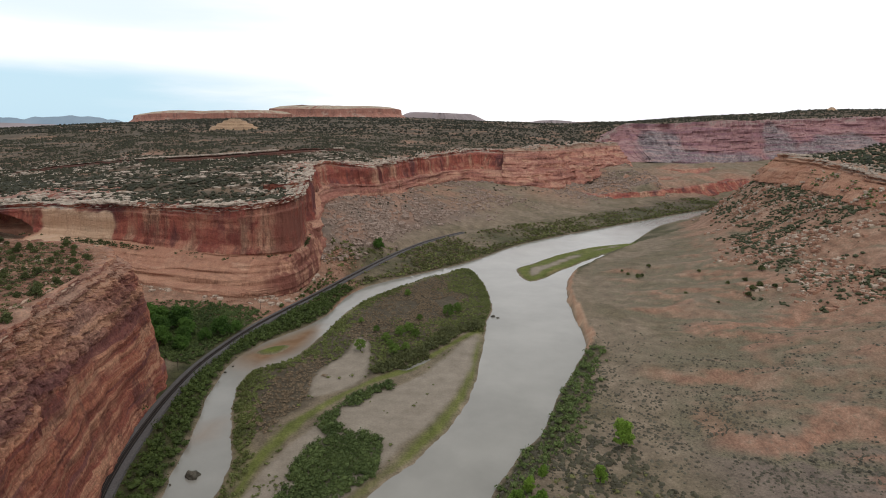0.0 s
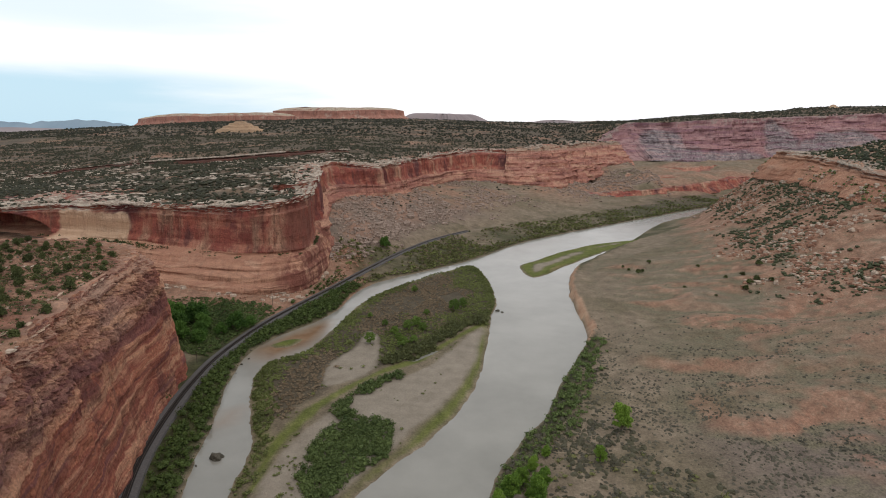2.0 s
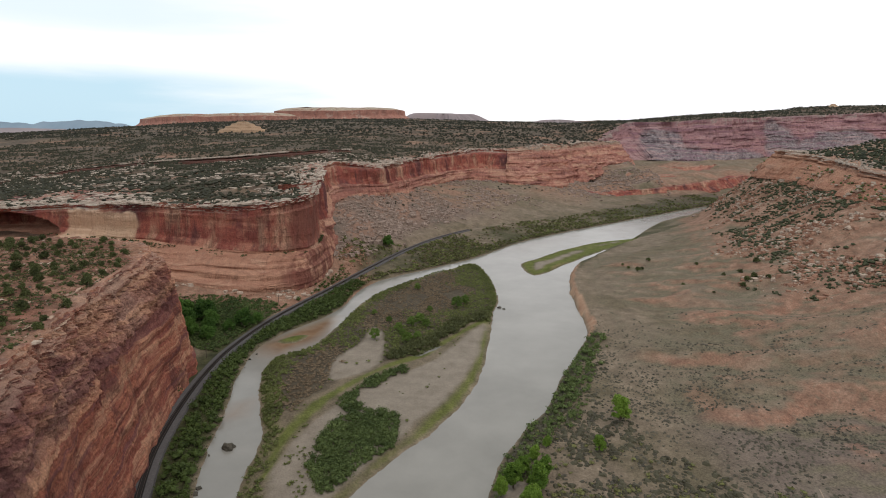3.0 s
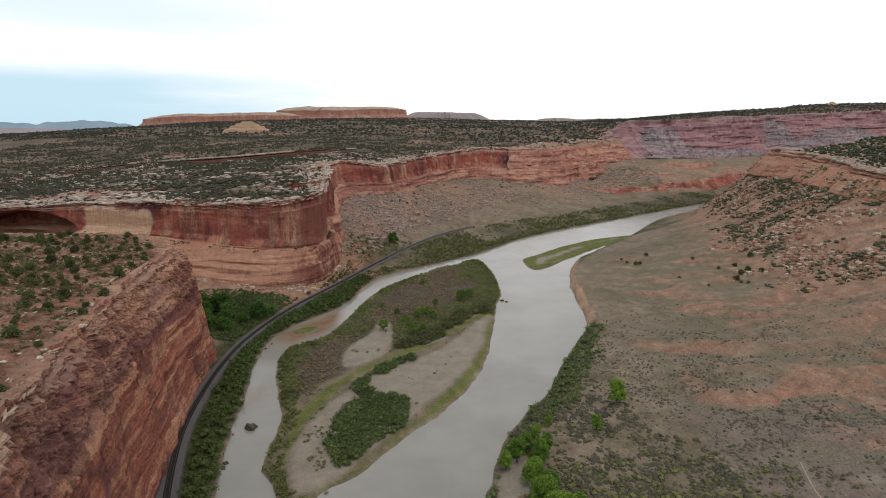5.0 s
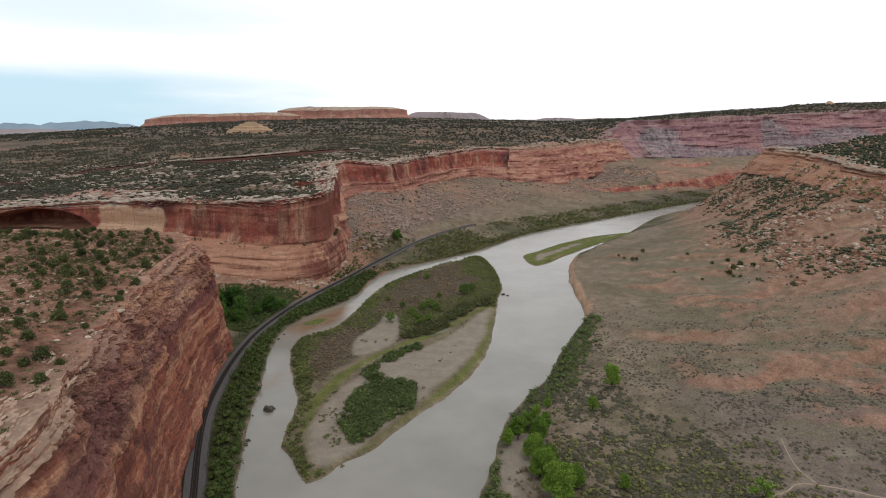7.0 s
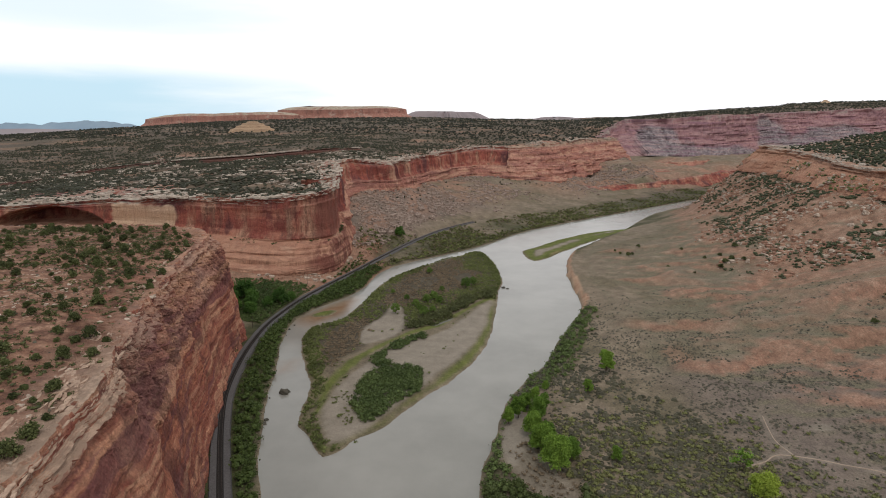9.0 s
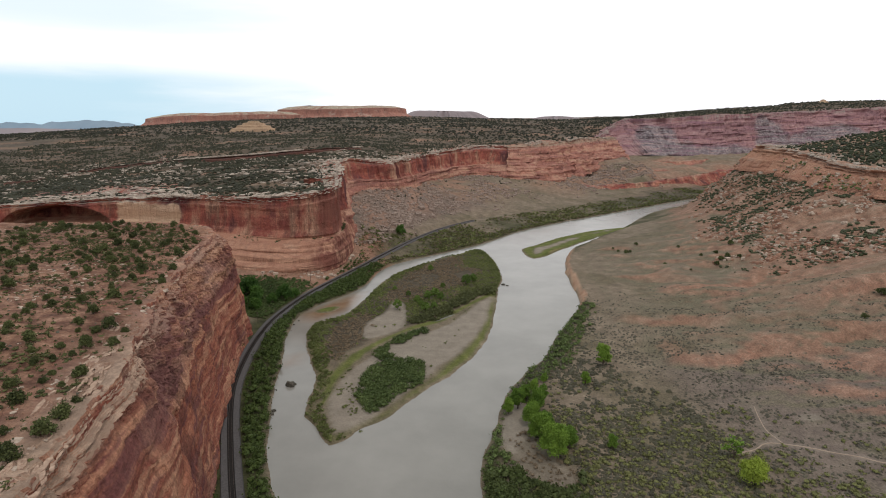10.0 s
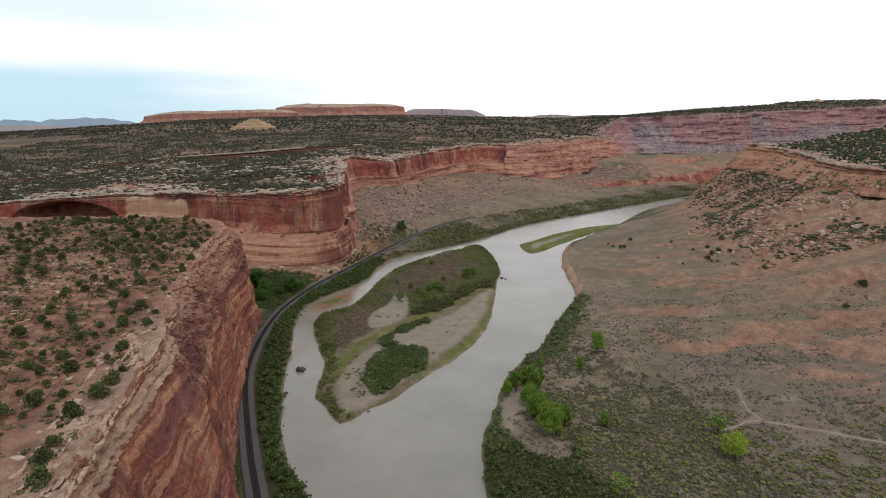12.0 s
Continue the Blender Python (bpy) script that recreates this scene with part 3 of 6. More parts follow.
def ground_material():
    m, nt, bsdf = material("desert_ground", 0.95)
    big, mid, fine = noise_at(nt, 0.02, 6, 0.6), noise_at(nt, 0.11, 6, 0.65), noise_at(nt, 0.9, 5, 0.7)
    dry = ramp(nt, mid, [(0.3, (0.137, 0.107, 0.077)), (0.5, (0.199, 0.154, 0.111)), (0.7, (0.275, 0.215, 0.157))])
    red = ramp(nt, mid, [(0.3, (0.175, 0.096, 0.068)), (0.5, (0.3, 0.163, 0.112)), (0.7, (0.4, 0.245, 0.175))])
    scrub = ramp(nt, mid, [(0.35, (0.115, 0.094, 0.06)), (0.65, (0.175, 0.14, 0.092))])
    veg = ramp(nt, mid, [(0.3, (0.03, 0.033, 0.015)), (0.7, (0.085, 0.083, 0.038))])
    grass = ramp(nt, mid, [(0.3, (0.075, 0.095, 0.014)), (0.7, (0.155, 0.17, 0.04))])
    brush = ramp(nt, mid, [(0.3, (0.062, 0.048, 0.036)), (0.7, (0.124, 0.099, 0.071))])
    soil = ramp(nt, noise_at(nt, 0.16, 6, 0.7), SOIL)
    sand = ramp(nt, mid, [(0.3, (0.205, 0.17, 0.134)), (0.7, (0.292, 0.249, 0.201))])
    pale = ramp(nt, mid, [(0.3, (0.3, 0.21, 0.15)), (0.7, (0.49, 0.4, 0.315))])
    col = mixed(nt, span(nt, big, 0.42, 0.62), dry, scrub)
    col = mixed(nt, attr(nt, "ash"), col, ramp(nt, mid, [(0.3, (0.125, 0.096, 0.082)), (0.5, (0.165, 0.128, 0.108)), (0.7, (0.215, 0.166, 0.138))]))
    col = mixed(nt, times(nt, attr(nt, "turf"), span(nt, mid, 0.25, 0.6)), col, ramp(nt, fine, [(0.3, (0.122, 0.104, 0.07)), (0.7, (0.185, 0.16, 0.108))]))
    col = mixed(nt, times(nt, attr(nt, "red"), span(nt, noise_at(nt, 0.3, 6, 0.7), 0.26, 0.5)), col, red)
    col = mixed(nt, times(nt, attr(nt, "slab"), span(nt, noise_at(nt, 0.05, 6, 0.7, stretch=(0.6, 1.6, 1)), 0.5, 0.62)), col, pale)
    col = mixed(nt, attr(nt, "soil"), col, soil)
    col = mixed(nt, attr(nt, "brush"), col, brush)
    col = mixed(nt, attr(nt, "veg"), col, veg)
    col = mixed(nt, times(nt, attr(nt, "grass"), 0.85), col, grass)
    col = mixed(nt, 0.6, col, ramp(nt, fine, [(0.32, (0.4, 0.39, 0.38)), (0.68, (1.4, 1.4, 1.4))]), "MULTIPLY")
    col = mixed(nt, attr(nt, "sand"), col, mixed(nt, 0.25, sand, ramp(nt, fine, [(0.32, (0.5, 0.5, 0.5)), (0.68, (1.3, 1.3, 1.3))]), "MULTIPLY"))
    col = mixed(nt, attr(nt, "clay"), col, ramp(nt, mid, [(0.3, (0.3, 0.165, 0.105)), (0.7, (0.46, 0.3, 0.2))]))
    nt.links.new(col, bsdf.inputs["Base Color"])
    bump(nt, bsdf, node(nt, "ShaderNodeMath", {0: fine, 1: mid}, operation="ADD").outputs[0], 0.6, 0.8)
    return m


GROUND = ground_material()


def leaf_material(name, dark, light, translucent=0.25):
    m, nt, bsdf = material(name, 0.75)
    geo = node(nt, "ShaderNodeNewGeometry")
    info = node(nt, "ShaderNodeObjectInfo")
    r = node(nt, "ShaderNodeMath", {0: geo.outputs["Random Per Island"], 1: info.outputs["Random"]}, operation="ADD").outputs[0]
    r = times(nt, r, 0.5)
    patch = noise_at(nt, 0.08, 3, 0.5)
    r = node(nt, "ShaderNodeMath", {0: times(nt, r, 0.6), 1: times(nt, patch, 0.6)}, operation="ADD").outputs[0]
    col = ramp(nt, r, [(0.25, dark), (0.75, light)])
    nt.links.new(col, bsdf.inputs["Base Color"])
    return m


JUNIPER = leaf_material("juniper_foliage", (0.018, 0.025, 0.009), (0.1, 0.114, 0.04))
SCRUB = leaf_material("scrub_foliage", (0.01, 0.0105, 0.007), (0.046, 0.045, 0.027))
SAGE = leaf_material("sage_foliage", (0.036, 0.033, 0.026), (0.12, 0.106, 0.077))
GREASEWOOD = leaf_material("greasewood_foliage", (0.03, 0.032, 0.014), (0.12, 0.125, 0.042))
SLOPE_SHRUB = leaf_material("slope_shrub_foliage", (0.011, 0.015, 0.008), (0.058, 0.064, 0.032))
GOLD_SAGE = leaf_material("yellow_sage_foliage", (0.04, 0.042, 0.016), (0.15, 0.15, 0.056))
DARK_SAGE = leaf_material("dark_sage_foliage", (0.024, 0.022, 0.016), (0.08, 0.073, 0.046))
CHANNEL_LEAF = leaf_material("channel_willow_foliage", (0.024, 0.03, 0.012), (0.115, 0.122, 0.046))
WILLOW = leaf_material("willow_foliage", (0.004, 0.01, 0.003), (0.06, 0.086, 0.021))
DARK_THICKET = leaf_material("dark_thicket_foliage", (0.007, 0.015, 0.005), (0.066, 0.084, 0.026))
OLIVE = leaf_material("olive_brush", (0.045, 0.055, 0.018), (0.17, 0.19, 0.062))
BROWN_BRUSH = leaf_material("dry_brush", (0.095, 0.068, 0.046), (0.235, 0.175, 0.115))
THICKET_LEAF = leaf_material("thicket_foliage", (0.01, 0.026, 0.007), (0.112, 0.148, 0.048))
COTTONWOOD = leaf_material("cottonwood_foliage", (0.045, 0.1, 0.014), (0.175, 0.275, 0.04))
DARK_TREE = leaf_material("dark_tree_foliage", (0.016, 0.045, 0.008), (0.085, 0.165, 0.03))
GREEN_TREE = leaf_material("green_tree_foliage", (0.045, 0.085, 0.015), (0.15, 0.225, 0.048))
YELLOW_TREE = leaf_material("yellow_tree_foliage", (0.11, 0.17, 0.016), (0.28, 0.35, 0.05))


def plain_material(name, a, b, scale, roughness=0.85, metallic=0.0, strength=0.4, depth=0.1):
    m, nt, bsdf = material(name, roughness)
    n = noise_at(nt, scale, 6, 0.65)
    nt.links.new(ramp(nt, n, [(0.3, a), (0.7, b)]), bsdf.inputs["Base Color"])
    bsdf.inputs["Metallic"].default_value = metallic
    bump(nt, bsdf, n, strength, depth)
    return m


BARK = plain_material("bark", (0.07, 0.05, 0.035), (0.17, 0.13, 0.1), 6)
PATH_DUST = plain_material("trodden_dust", (0.27, 0.195, 0.145), (0.4, 0.31, 0.24), 0.4)
BALLAST = plain_material("ballast", (0.06, 0.055, 0.055), (0.12, 0.112, 0.112), 1.5)
PALE_SLAB = plain_material("weathered_slab", (0.19, 0.142, 0.112), (0.6, 0.505, 0.42), 0.35, 0.95, 0.0, 0.6, 0.4)
EDGE_SLAB = plain_material("cream_slab", (0.23, 0.145, 0.105), (0.52, 0.37, 0.275), 0.6, 0.95, 0.0, 0.6, 0.3)
TIE_BED = plain_material("oily_tie_bed", (0.012, 0.011, 0.011), (0.035, 0.031, 0.03), 2.0)
STEEL = plain_material("rail_steel", (0.07, 0.05, 0.045), (0.13, 0.1, 0.09), 3.0, 0.6, 0.5)
DARK_ROCK = plain_material("wet_dark_rock", (0.04, 0.038, 0.03), (0.11, 0.095, 0.075), 0.6)
CREOSOTE = plain_material("creosoted_wood", (0.014, 0.012, 0.011), (0.04, 0.034, 0.03), 4)
OLD_WOOD = plain_material("weathered_wood", (0.045, 0.035, 0.03), (0.09, 0.07, 0.055), 5)
TALUS_ROCK = plain_material("talus_sandstone", (0.1, 0.068, 0.057), (0.43, 0.33, 0.27), 0.5, 0.95, 0.0, 0.6, 0.4)
BOULDER = plain_material("fallen_sandstone", (0.22, 0.15, 0.115), (0.58, 0.47, 0.375), 0.4, 0.95, 0.0, 0.6, 0.4)
RED_BOULDER = plain_material("fallen_red_sandstone", (0.2, 0.1, 0.07), (0.38, 0.22, 0.15), 0.12, 0.95, 0.0, 0.6, 0.4)
KNOLL_ROCK = rock_material("pale_knoll_rock", [(0.3, (0.36, 0.25, 0.17)), (0.5, (0.46, 0.31, 0.2)), (0.7, (0.54, 0.39, 0.26))], (0.3, 0.18, 0.12), (0.5, 0.36, 0.24), (0.44, 0.31, 0.2), 0.3, 0.4, 0.2, 0.7)
# Blue aerial haze is put into the base colour of these hills.
FAR_BLUE = plain_material("haze_blue_rock", (0.2, 0.27, 0.34), (0.26, 0.33, 0.4), 0.004)
# Distance haze is painted in here: a greyed pink rock colour.
FAR_PINK = plain_material("haze_pink_rock", (0.26, 0.22, 0.23), (0.33, 0.27, 0.27), 0.006)


def water_material():
    m, nt, bsdf = material("muddy_water", 0.16)
    n = noise_at(nt, 0.02, 5, 0.55)
    col = ramp(nt, n, [(0.35, (0.215, 0.205, 0.182)), (0.65, (0.275, 0.262, 0.235))])
    silt = ramp(nt, noise_at(nt, 0.08, 4, 0.6), [(0.3, (0.17, 0.1, 0.055)), (0.7, (0.24, 0.16, 0.1))])
    col = mixed(nt, attr(nt, "silt"), col, silt)
    nt.links.new(col, bsdf.inputs["Base Color"])
    bsdf.inputs["IOR"].default_value = 1.33
    bsdf.inputs["Specular IOR Level"].default_value = 0.75
    calm = span(nt, noise_at(nt, 0.03, 4, 0.6, stretch=(1.6, 0.7, 1)), 0.42, 0.62)
    waves = noise_at(nt, 0.6, 5, 0.6, stretch=(0.7, 1.0, 1))
    bump(nt, bsdf, times(nt, waves, node(nt, "ShaderNodeMapRange", {"Value": calm, "To Min": 0.25, "To Max": 1.0}).outputs[0]), 0.2, 0.3)
    return m


WATER = water_material()


# ---- the ground sheet and the river ----
def graded(lo, hi, a, b, step, growth):
    """Coordinates from lo to hi, step apart between a and b and wider and wider outside."""
    mid = list(np.arange(a, b, step))
    up, s = [b], step
    while up[-1] < hi:
        s *= growth
        up.append(up[-1] + s)
    down, s = [], step
    v = a
    while v > lo:
        s *= growth
        v -= s
        down.append(v)
    return np.array(down[::-1] + mid + up)


gx = graded(-4900, 4900, *FINE_X, 2.7, 1.026)
gy = graded(-420, 4850, *FINE_Y, 2.7, 1.013)
GX, GY = np.meshgrid(gx, gy)
fx, fy = GX.ravel(), GY.ravel()
fz = ground_height(fx, fy, capped=False)
ground_mesh = mesh_from("ground", np.c_[fx, fy, fz], grid_faces(len(gy), len(gx)), True)

SANDBAR = spline([(-86, 150), (-99, 176), (-101, 199), (-98, 224), (-93, 246), (-85, 264), (-72, 284), (-52, 308), (-37, 344), (-20, 388), (-19, 345), (-25, 302), (-34, 260), (-46, 228), (-57, 202), (-68, 180), (-77, 152)], 6, True)
SAND_A = spline([(-105, 274), (-111, 298), (-108, 319), (-104, 336), (-103, 366), (-95, 360), (-86, 326), (-84, 302), (-92, 286)], 6, True)
SAND_C = spline([(-50, 478), (-40, 450), (-46, 430), (-60, 458)], 6, True)
THICKET = spline([(-74, 167), (-86, 184), (-90, 208), (-85, 228), (-77, 242), (-62, 240), (-53, 222), (-55, 204), (-62, 188), (-65, 174)], 6, True)
THICKET_ARM = [(-80, 236), (-88, 250), (-83, 266), (-75, 279), (-66, 295)]
CHANNEL = spline([(-102, 176), (-106, 200), (-105, 226), (-101, 250), (-89, 278), (-74, 302), (-57, 322), (-43, 352), (-30, 378), (-18, 398)], 6)
EAST_FRINGE = spline([(-66, 162), (-55, 182), (-43, 208), (-31, 242), (-21, 282), (-16, 320), (-15, 370)], 6)
BROWN = spline([(-126, 236), (-148, 290), (-130, 345), (-122, 450), (-92, 510), (-50, 570), (-24, 520), (-18, 440), (-26, 408), (-50, 360), (-70, 322), (-88, 296), (-106, 268), (-112, 232)], 8, True)
BARE_BANK = spline([(2, 192), (9, 187), (12, 167), (6, 157), (2, 141), (-3, 148), (-2, 175)], 5, True)
DEAD_PATCH = spline([(6, 160), (17, 152), (24, 138), (31, 122), (22, 114), (7, 124), (0, 140)], 5, True)


TRAIL = [spline([(104, 151), (113, 155), (121, 161), (135, 159), (146, 155), (156, 152), (167, 147), (215, 132)], 3), spline([(128, 196), (126, 184), (125, 172), (128, 160)], 3)]


def ground_cover(x, y, z, slope, hollow):
    """How green, grassy, brushy, sandy, red and slabby the ground is, 0 to 1 each."""
    d_land, jit = land_distance(x, y), fbm(x, y, 30, 4, 51)
    isl, bar = signed(x, y, ISLAND), signed(x, y, BAR)
    top = np.maximum(np.maximum(signed(x, y, PLATEAU), signed(x, y, NEAR_MESA)), signed(x, y, EAST_MESA))
    low = (top < 0) * smooth(0.1, 0.8, z)
    far_west = (y > 470) & (x < 0.85 * (y - 560))
    near_west = (x < -20) & (y <= 470) & (isl < 0)
    veg = np.where(far_west, smooth(95, 50, d_land + jit * 30) * (0.2 + 0.7 * smooth(-0.3, 0.3, fbm(x, y, 42, 4, 57))), np.where(near_west, smooth(36, 22, d_land + jit * 8), smooth(13, 5, d_land + jit * 5)))
    veg = np.maximum(veg, smooth(75, 30, np.hypot(x + 235, (y - 345) * 1.3)))
    veg = np.where(isl > 0, 0.15, veg * (1 - smooth(360, 380, y) * smooth(30, 45, x) * smooth(600, 540, y)))
    grass = np.maximum(smooth(9, 3, line_distance(x, y, EAST_FRINGE) + jit * 3), smooth(3.8, 1.4, line_distance(x, y, CHANNEL) + jit * 3))
    grass = np.maximum(grass, 0.7 * smooth(9, 2, isl + jit * 5)) * (isl > 0)
    grass = np.where(bar > 0, smooth(22, 13, bar + jit * 9), np.where(signed(x, y, GREEN_BAR) > -1, 1.0, grass))
    brush = np.where(isl > 0, smooth(-4, 4, signed(x, y, BROWN) + jit * 10), 0)
    brush = np.maximum(brush, 0.8 * smooth(1000, 1120, y) * smooth(120, 70, d_land + jit * 30) * (isl < 0))
    wild = 0.95 * smooth(6, 60, signed(x, y, PLATEAU) + jit * 40) * smooth(-0.7, 0.0, fbm(x, y * 2.2, 60, 4, 55))
    sand = np.maximum.reduce([smooth(-2, 2, signed(x, y, r) + jit * 4) for r in (SANDBAR, SAND_A)]) * (isl > 0)
    sand = np.maximum(sand, (bar > 0) * smooth(15, 20, bar + jit * 9))
    cut = smooth(35, 50, x) * smooth(350, 380, y) * smooth(620, 540, y) * smooth(4.8, 2.6, d_land + jit * 3)
    east = smooth(60, 100, x) * (top < 0) * (y < 1000)
    worn = slope + 0.13 * fbm(x, y, 48, 4, 52) + 0.05 * fbm(x, y, 9, 3, 152) - 2.2 * np.clip(hollow, -0.03, 0.03)
    far = (top < 0) * smooth(1000, 1150, y) * smooth(-40, 60, x)
    red = np.maximum(east * smooth(0.17, 0.36, worn + 0.0022 * np.clip(z - 16, 0, 60)) * smooth(4, 8, z) * 0.8, cut)
    red = np.maximum(red, far * (0.3 + 0.7 * smooth(0.1, 0.4, slope)) * smooth(-0.4, 0.2, fbm(x, y, 90, 4, 155)))
    turf = east * smooth(0.0, 0.016, hollow + 0.006 * fbm(x, y, 30, 3, 153)) * smooth(0.4, 0.2, slope)
    x0_of = (205, 100, 120)
    for k, line in enumerate(SCARPS):
        n, on = scarp_offset(x, y, k), smooth(line[0, 0] - 4, line[0, 0] + 14, x) * smooth(line[-1, 0] + 20, line[-1, 0] - 10, x)
        red = np.maximum(red * (1 - 0.5 * on * smooth(8, 14, n) * smooth(60, 40, n)), on * (0.45 + 0.55 * smooth(x0_of[k] - 10, x0_of[k] + 30, x)) * smooth(-8, -4, n) * smooth(7, 1, n) * (0.15 + 0.85 * smooth(-0.35, 0.15, fbm(x, y, 14, 4, 54))) * (1.0 - (k == 1) * 0.65 * smooth(150, 185, x)))
        turf = np.maximum(turf, on * smooth(-13, -9, n) * smooth(-5, -8, n) * 0.8)
        turf = np.maximum(turf, on * 0.75 * smooth(9, 16, n) * smooth(60, 30, n) * smooth(-0.4, 0.2, fbm(x, y, 40, 3, 154)) * (k < 2))
    ash = east * smooth(95, 140, x + 0.25 * (y - 130)) * smooth(265, 235, y) * 0.85
    ash = np.maximum(ash, 0.85 * (x < 0.6 * (y - 560)) * (top < 0) * smooth(10, 18, z) * smooth(480, 540, y) * smooth(960, 820, y + jit * 60))
    trail = np.maximum.reduce([smooth(2.4, 0.8, line_distance(x, y, t)) for t in TRAIL])
    sand = np.maximum(np.maximum(sand, 0.4 * trail * (x > 20)), 0.2 * cut)
    sand = np.maximum(sand, smooth(5, 2, np.hypot(x - 153, y - 129) + jit * 4))
    bare = smooth(-1.5, 1.5, signed(x, y, BARE_BANK) + jit * 3)
    dead = smooth(-2, 2, signed(x, y, DEAD_PATCH) + jit * 5)
    sand = np.maximum(np.maximum(sand, bare), 0.4 * dead)
    sand = np.maximum(sand, 0.7 * east * smooth(3.5, 1.5, np.hypot((x - 151) * 0.6, y - 186) + jit * 3))
    veg, brush = veg * (1 - np.maximum(bare, dead)), np.maximum(brush, 0.35 * dead)
    red = np.where(top > 0, np.where(signed(x, y, NEAR_MESA) > 0, 0.75 + jit, smooth(-0.4, 0.3, jit)), red)
    red = np.where((x < 60) & (top < 0) & (y < 1100), 0.75 * smooth(8, 34, z) * smooth(-0.5, 0.2, jit), red)
    red = np.maximum(red, 0.9 * (top < 0) * smooth(52, 30, line_distance(x, y, MESA_FOOT) + jit * 14) * smooth(300, 330, y) * smooth(580, 540, y))
    veg = veg * (1 - 0.8 * smooth(34, 18, line_distance(x, y, MESA_FOOT) + jit * 10))
    near = signed(x, y, NEAR_MESA) > 0
    slab = np.where(top > 0, np.where(near, 0.25 + 0.55 * smooth(16, 4, top), 0.3 + 0.7 * smooth(150, 15, top)), 0.2 * smooth(20, 60, z))
    soil = np.where(near & (top > 0), 0.92, np.where(top > 0, 0.35, 0.0))
    return dict(soil=soil, veg=veg * low, grass=grass * low, brush=np.maximum(brush * low, wild), sand=sand * low * (1 - grass * (isl > 0)), red=red, slab=slab, turf=turf, ash=ash, clay=cut * smooth(0.15, 0.6, z))


dzy, dzx = np.gradient(fz.reshape(GX.shape), gy, gx)
bend = np.gradient(dzy, gy, axis=0) + np.gradient(dzx, gx, axis=1)
for nm, val in ground_cover(fx, fy, fz, np.hypot(dzx, dzy).ravel(), bend.ravel()).items():
    set_attr(ground_mesh, nm, np.clip(val, 0, 1))
ground = put("ground", ground_mesh, GROUND, label="dry brown desert ground with sagebrush flats and red slopes", category="ground", kind="structure")

wx, wy = np.arange(-300, 1001, 12.0), np.arange(-420, 1500, 12.0)
WX, WY = np.meshgrid(wx, wy)
qx, qy = WX.ravel(), WY.ravel()
water_mesh = mesh_from("water", np.c_[qx, qy, np.zeros(qx.size)], grid_faces(len(wy), len(wx)), True)
SHOAL = spline([(-172, 318), (-160, 352), (-146, 385), (-137, 370), (-140, 340), (-156, 312)], 6, True)
set_attr(water_mesh, "silt", np.maximum(smooth(-7, 7, signed(qx, qy, SHOAL)), 0.7 * smooth(14, 3, np.hypot((qx + 140) * 1.5, (qy - 232) * 0.6))))
water = put("water", water_mesh, WATER, label="calm muddy grey-brown river in the canyon", category="river", kind="structure")


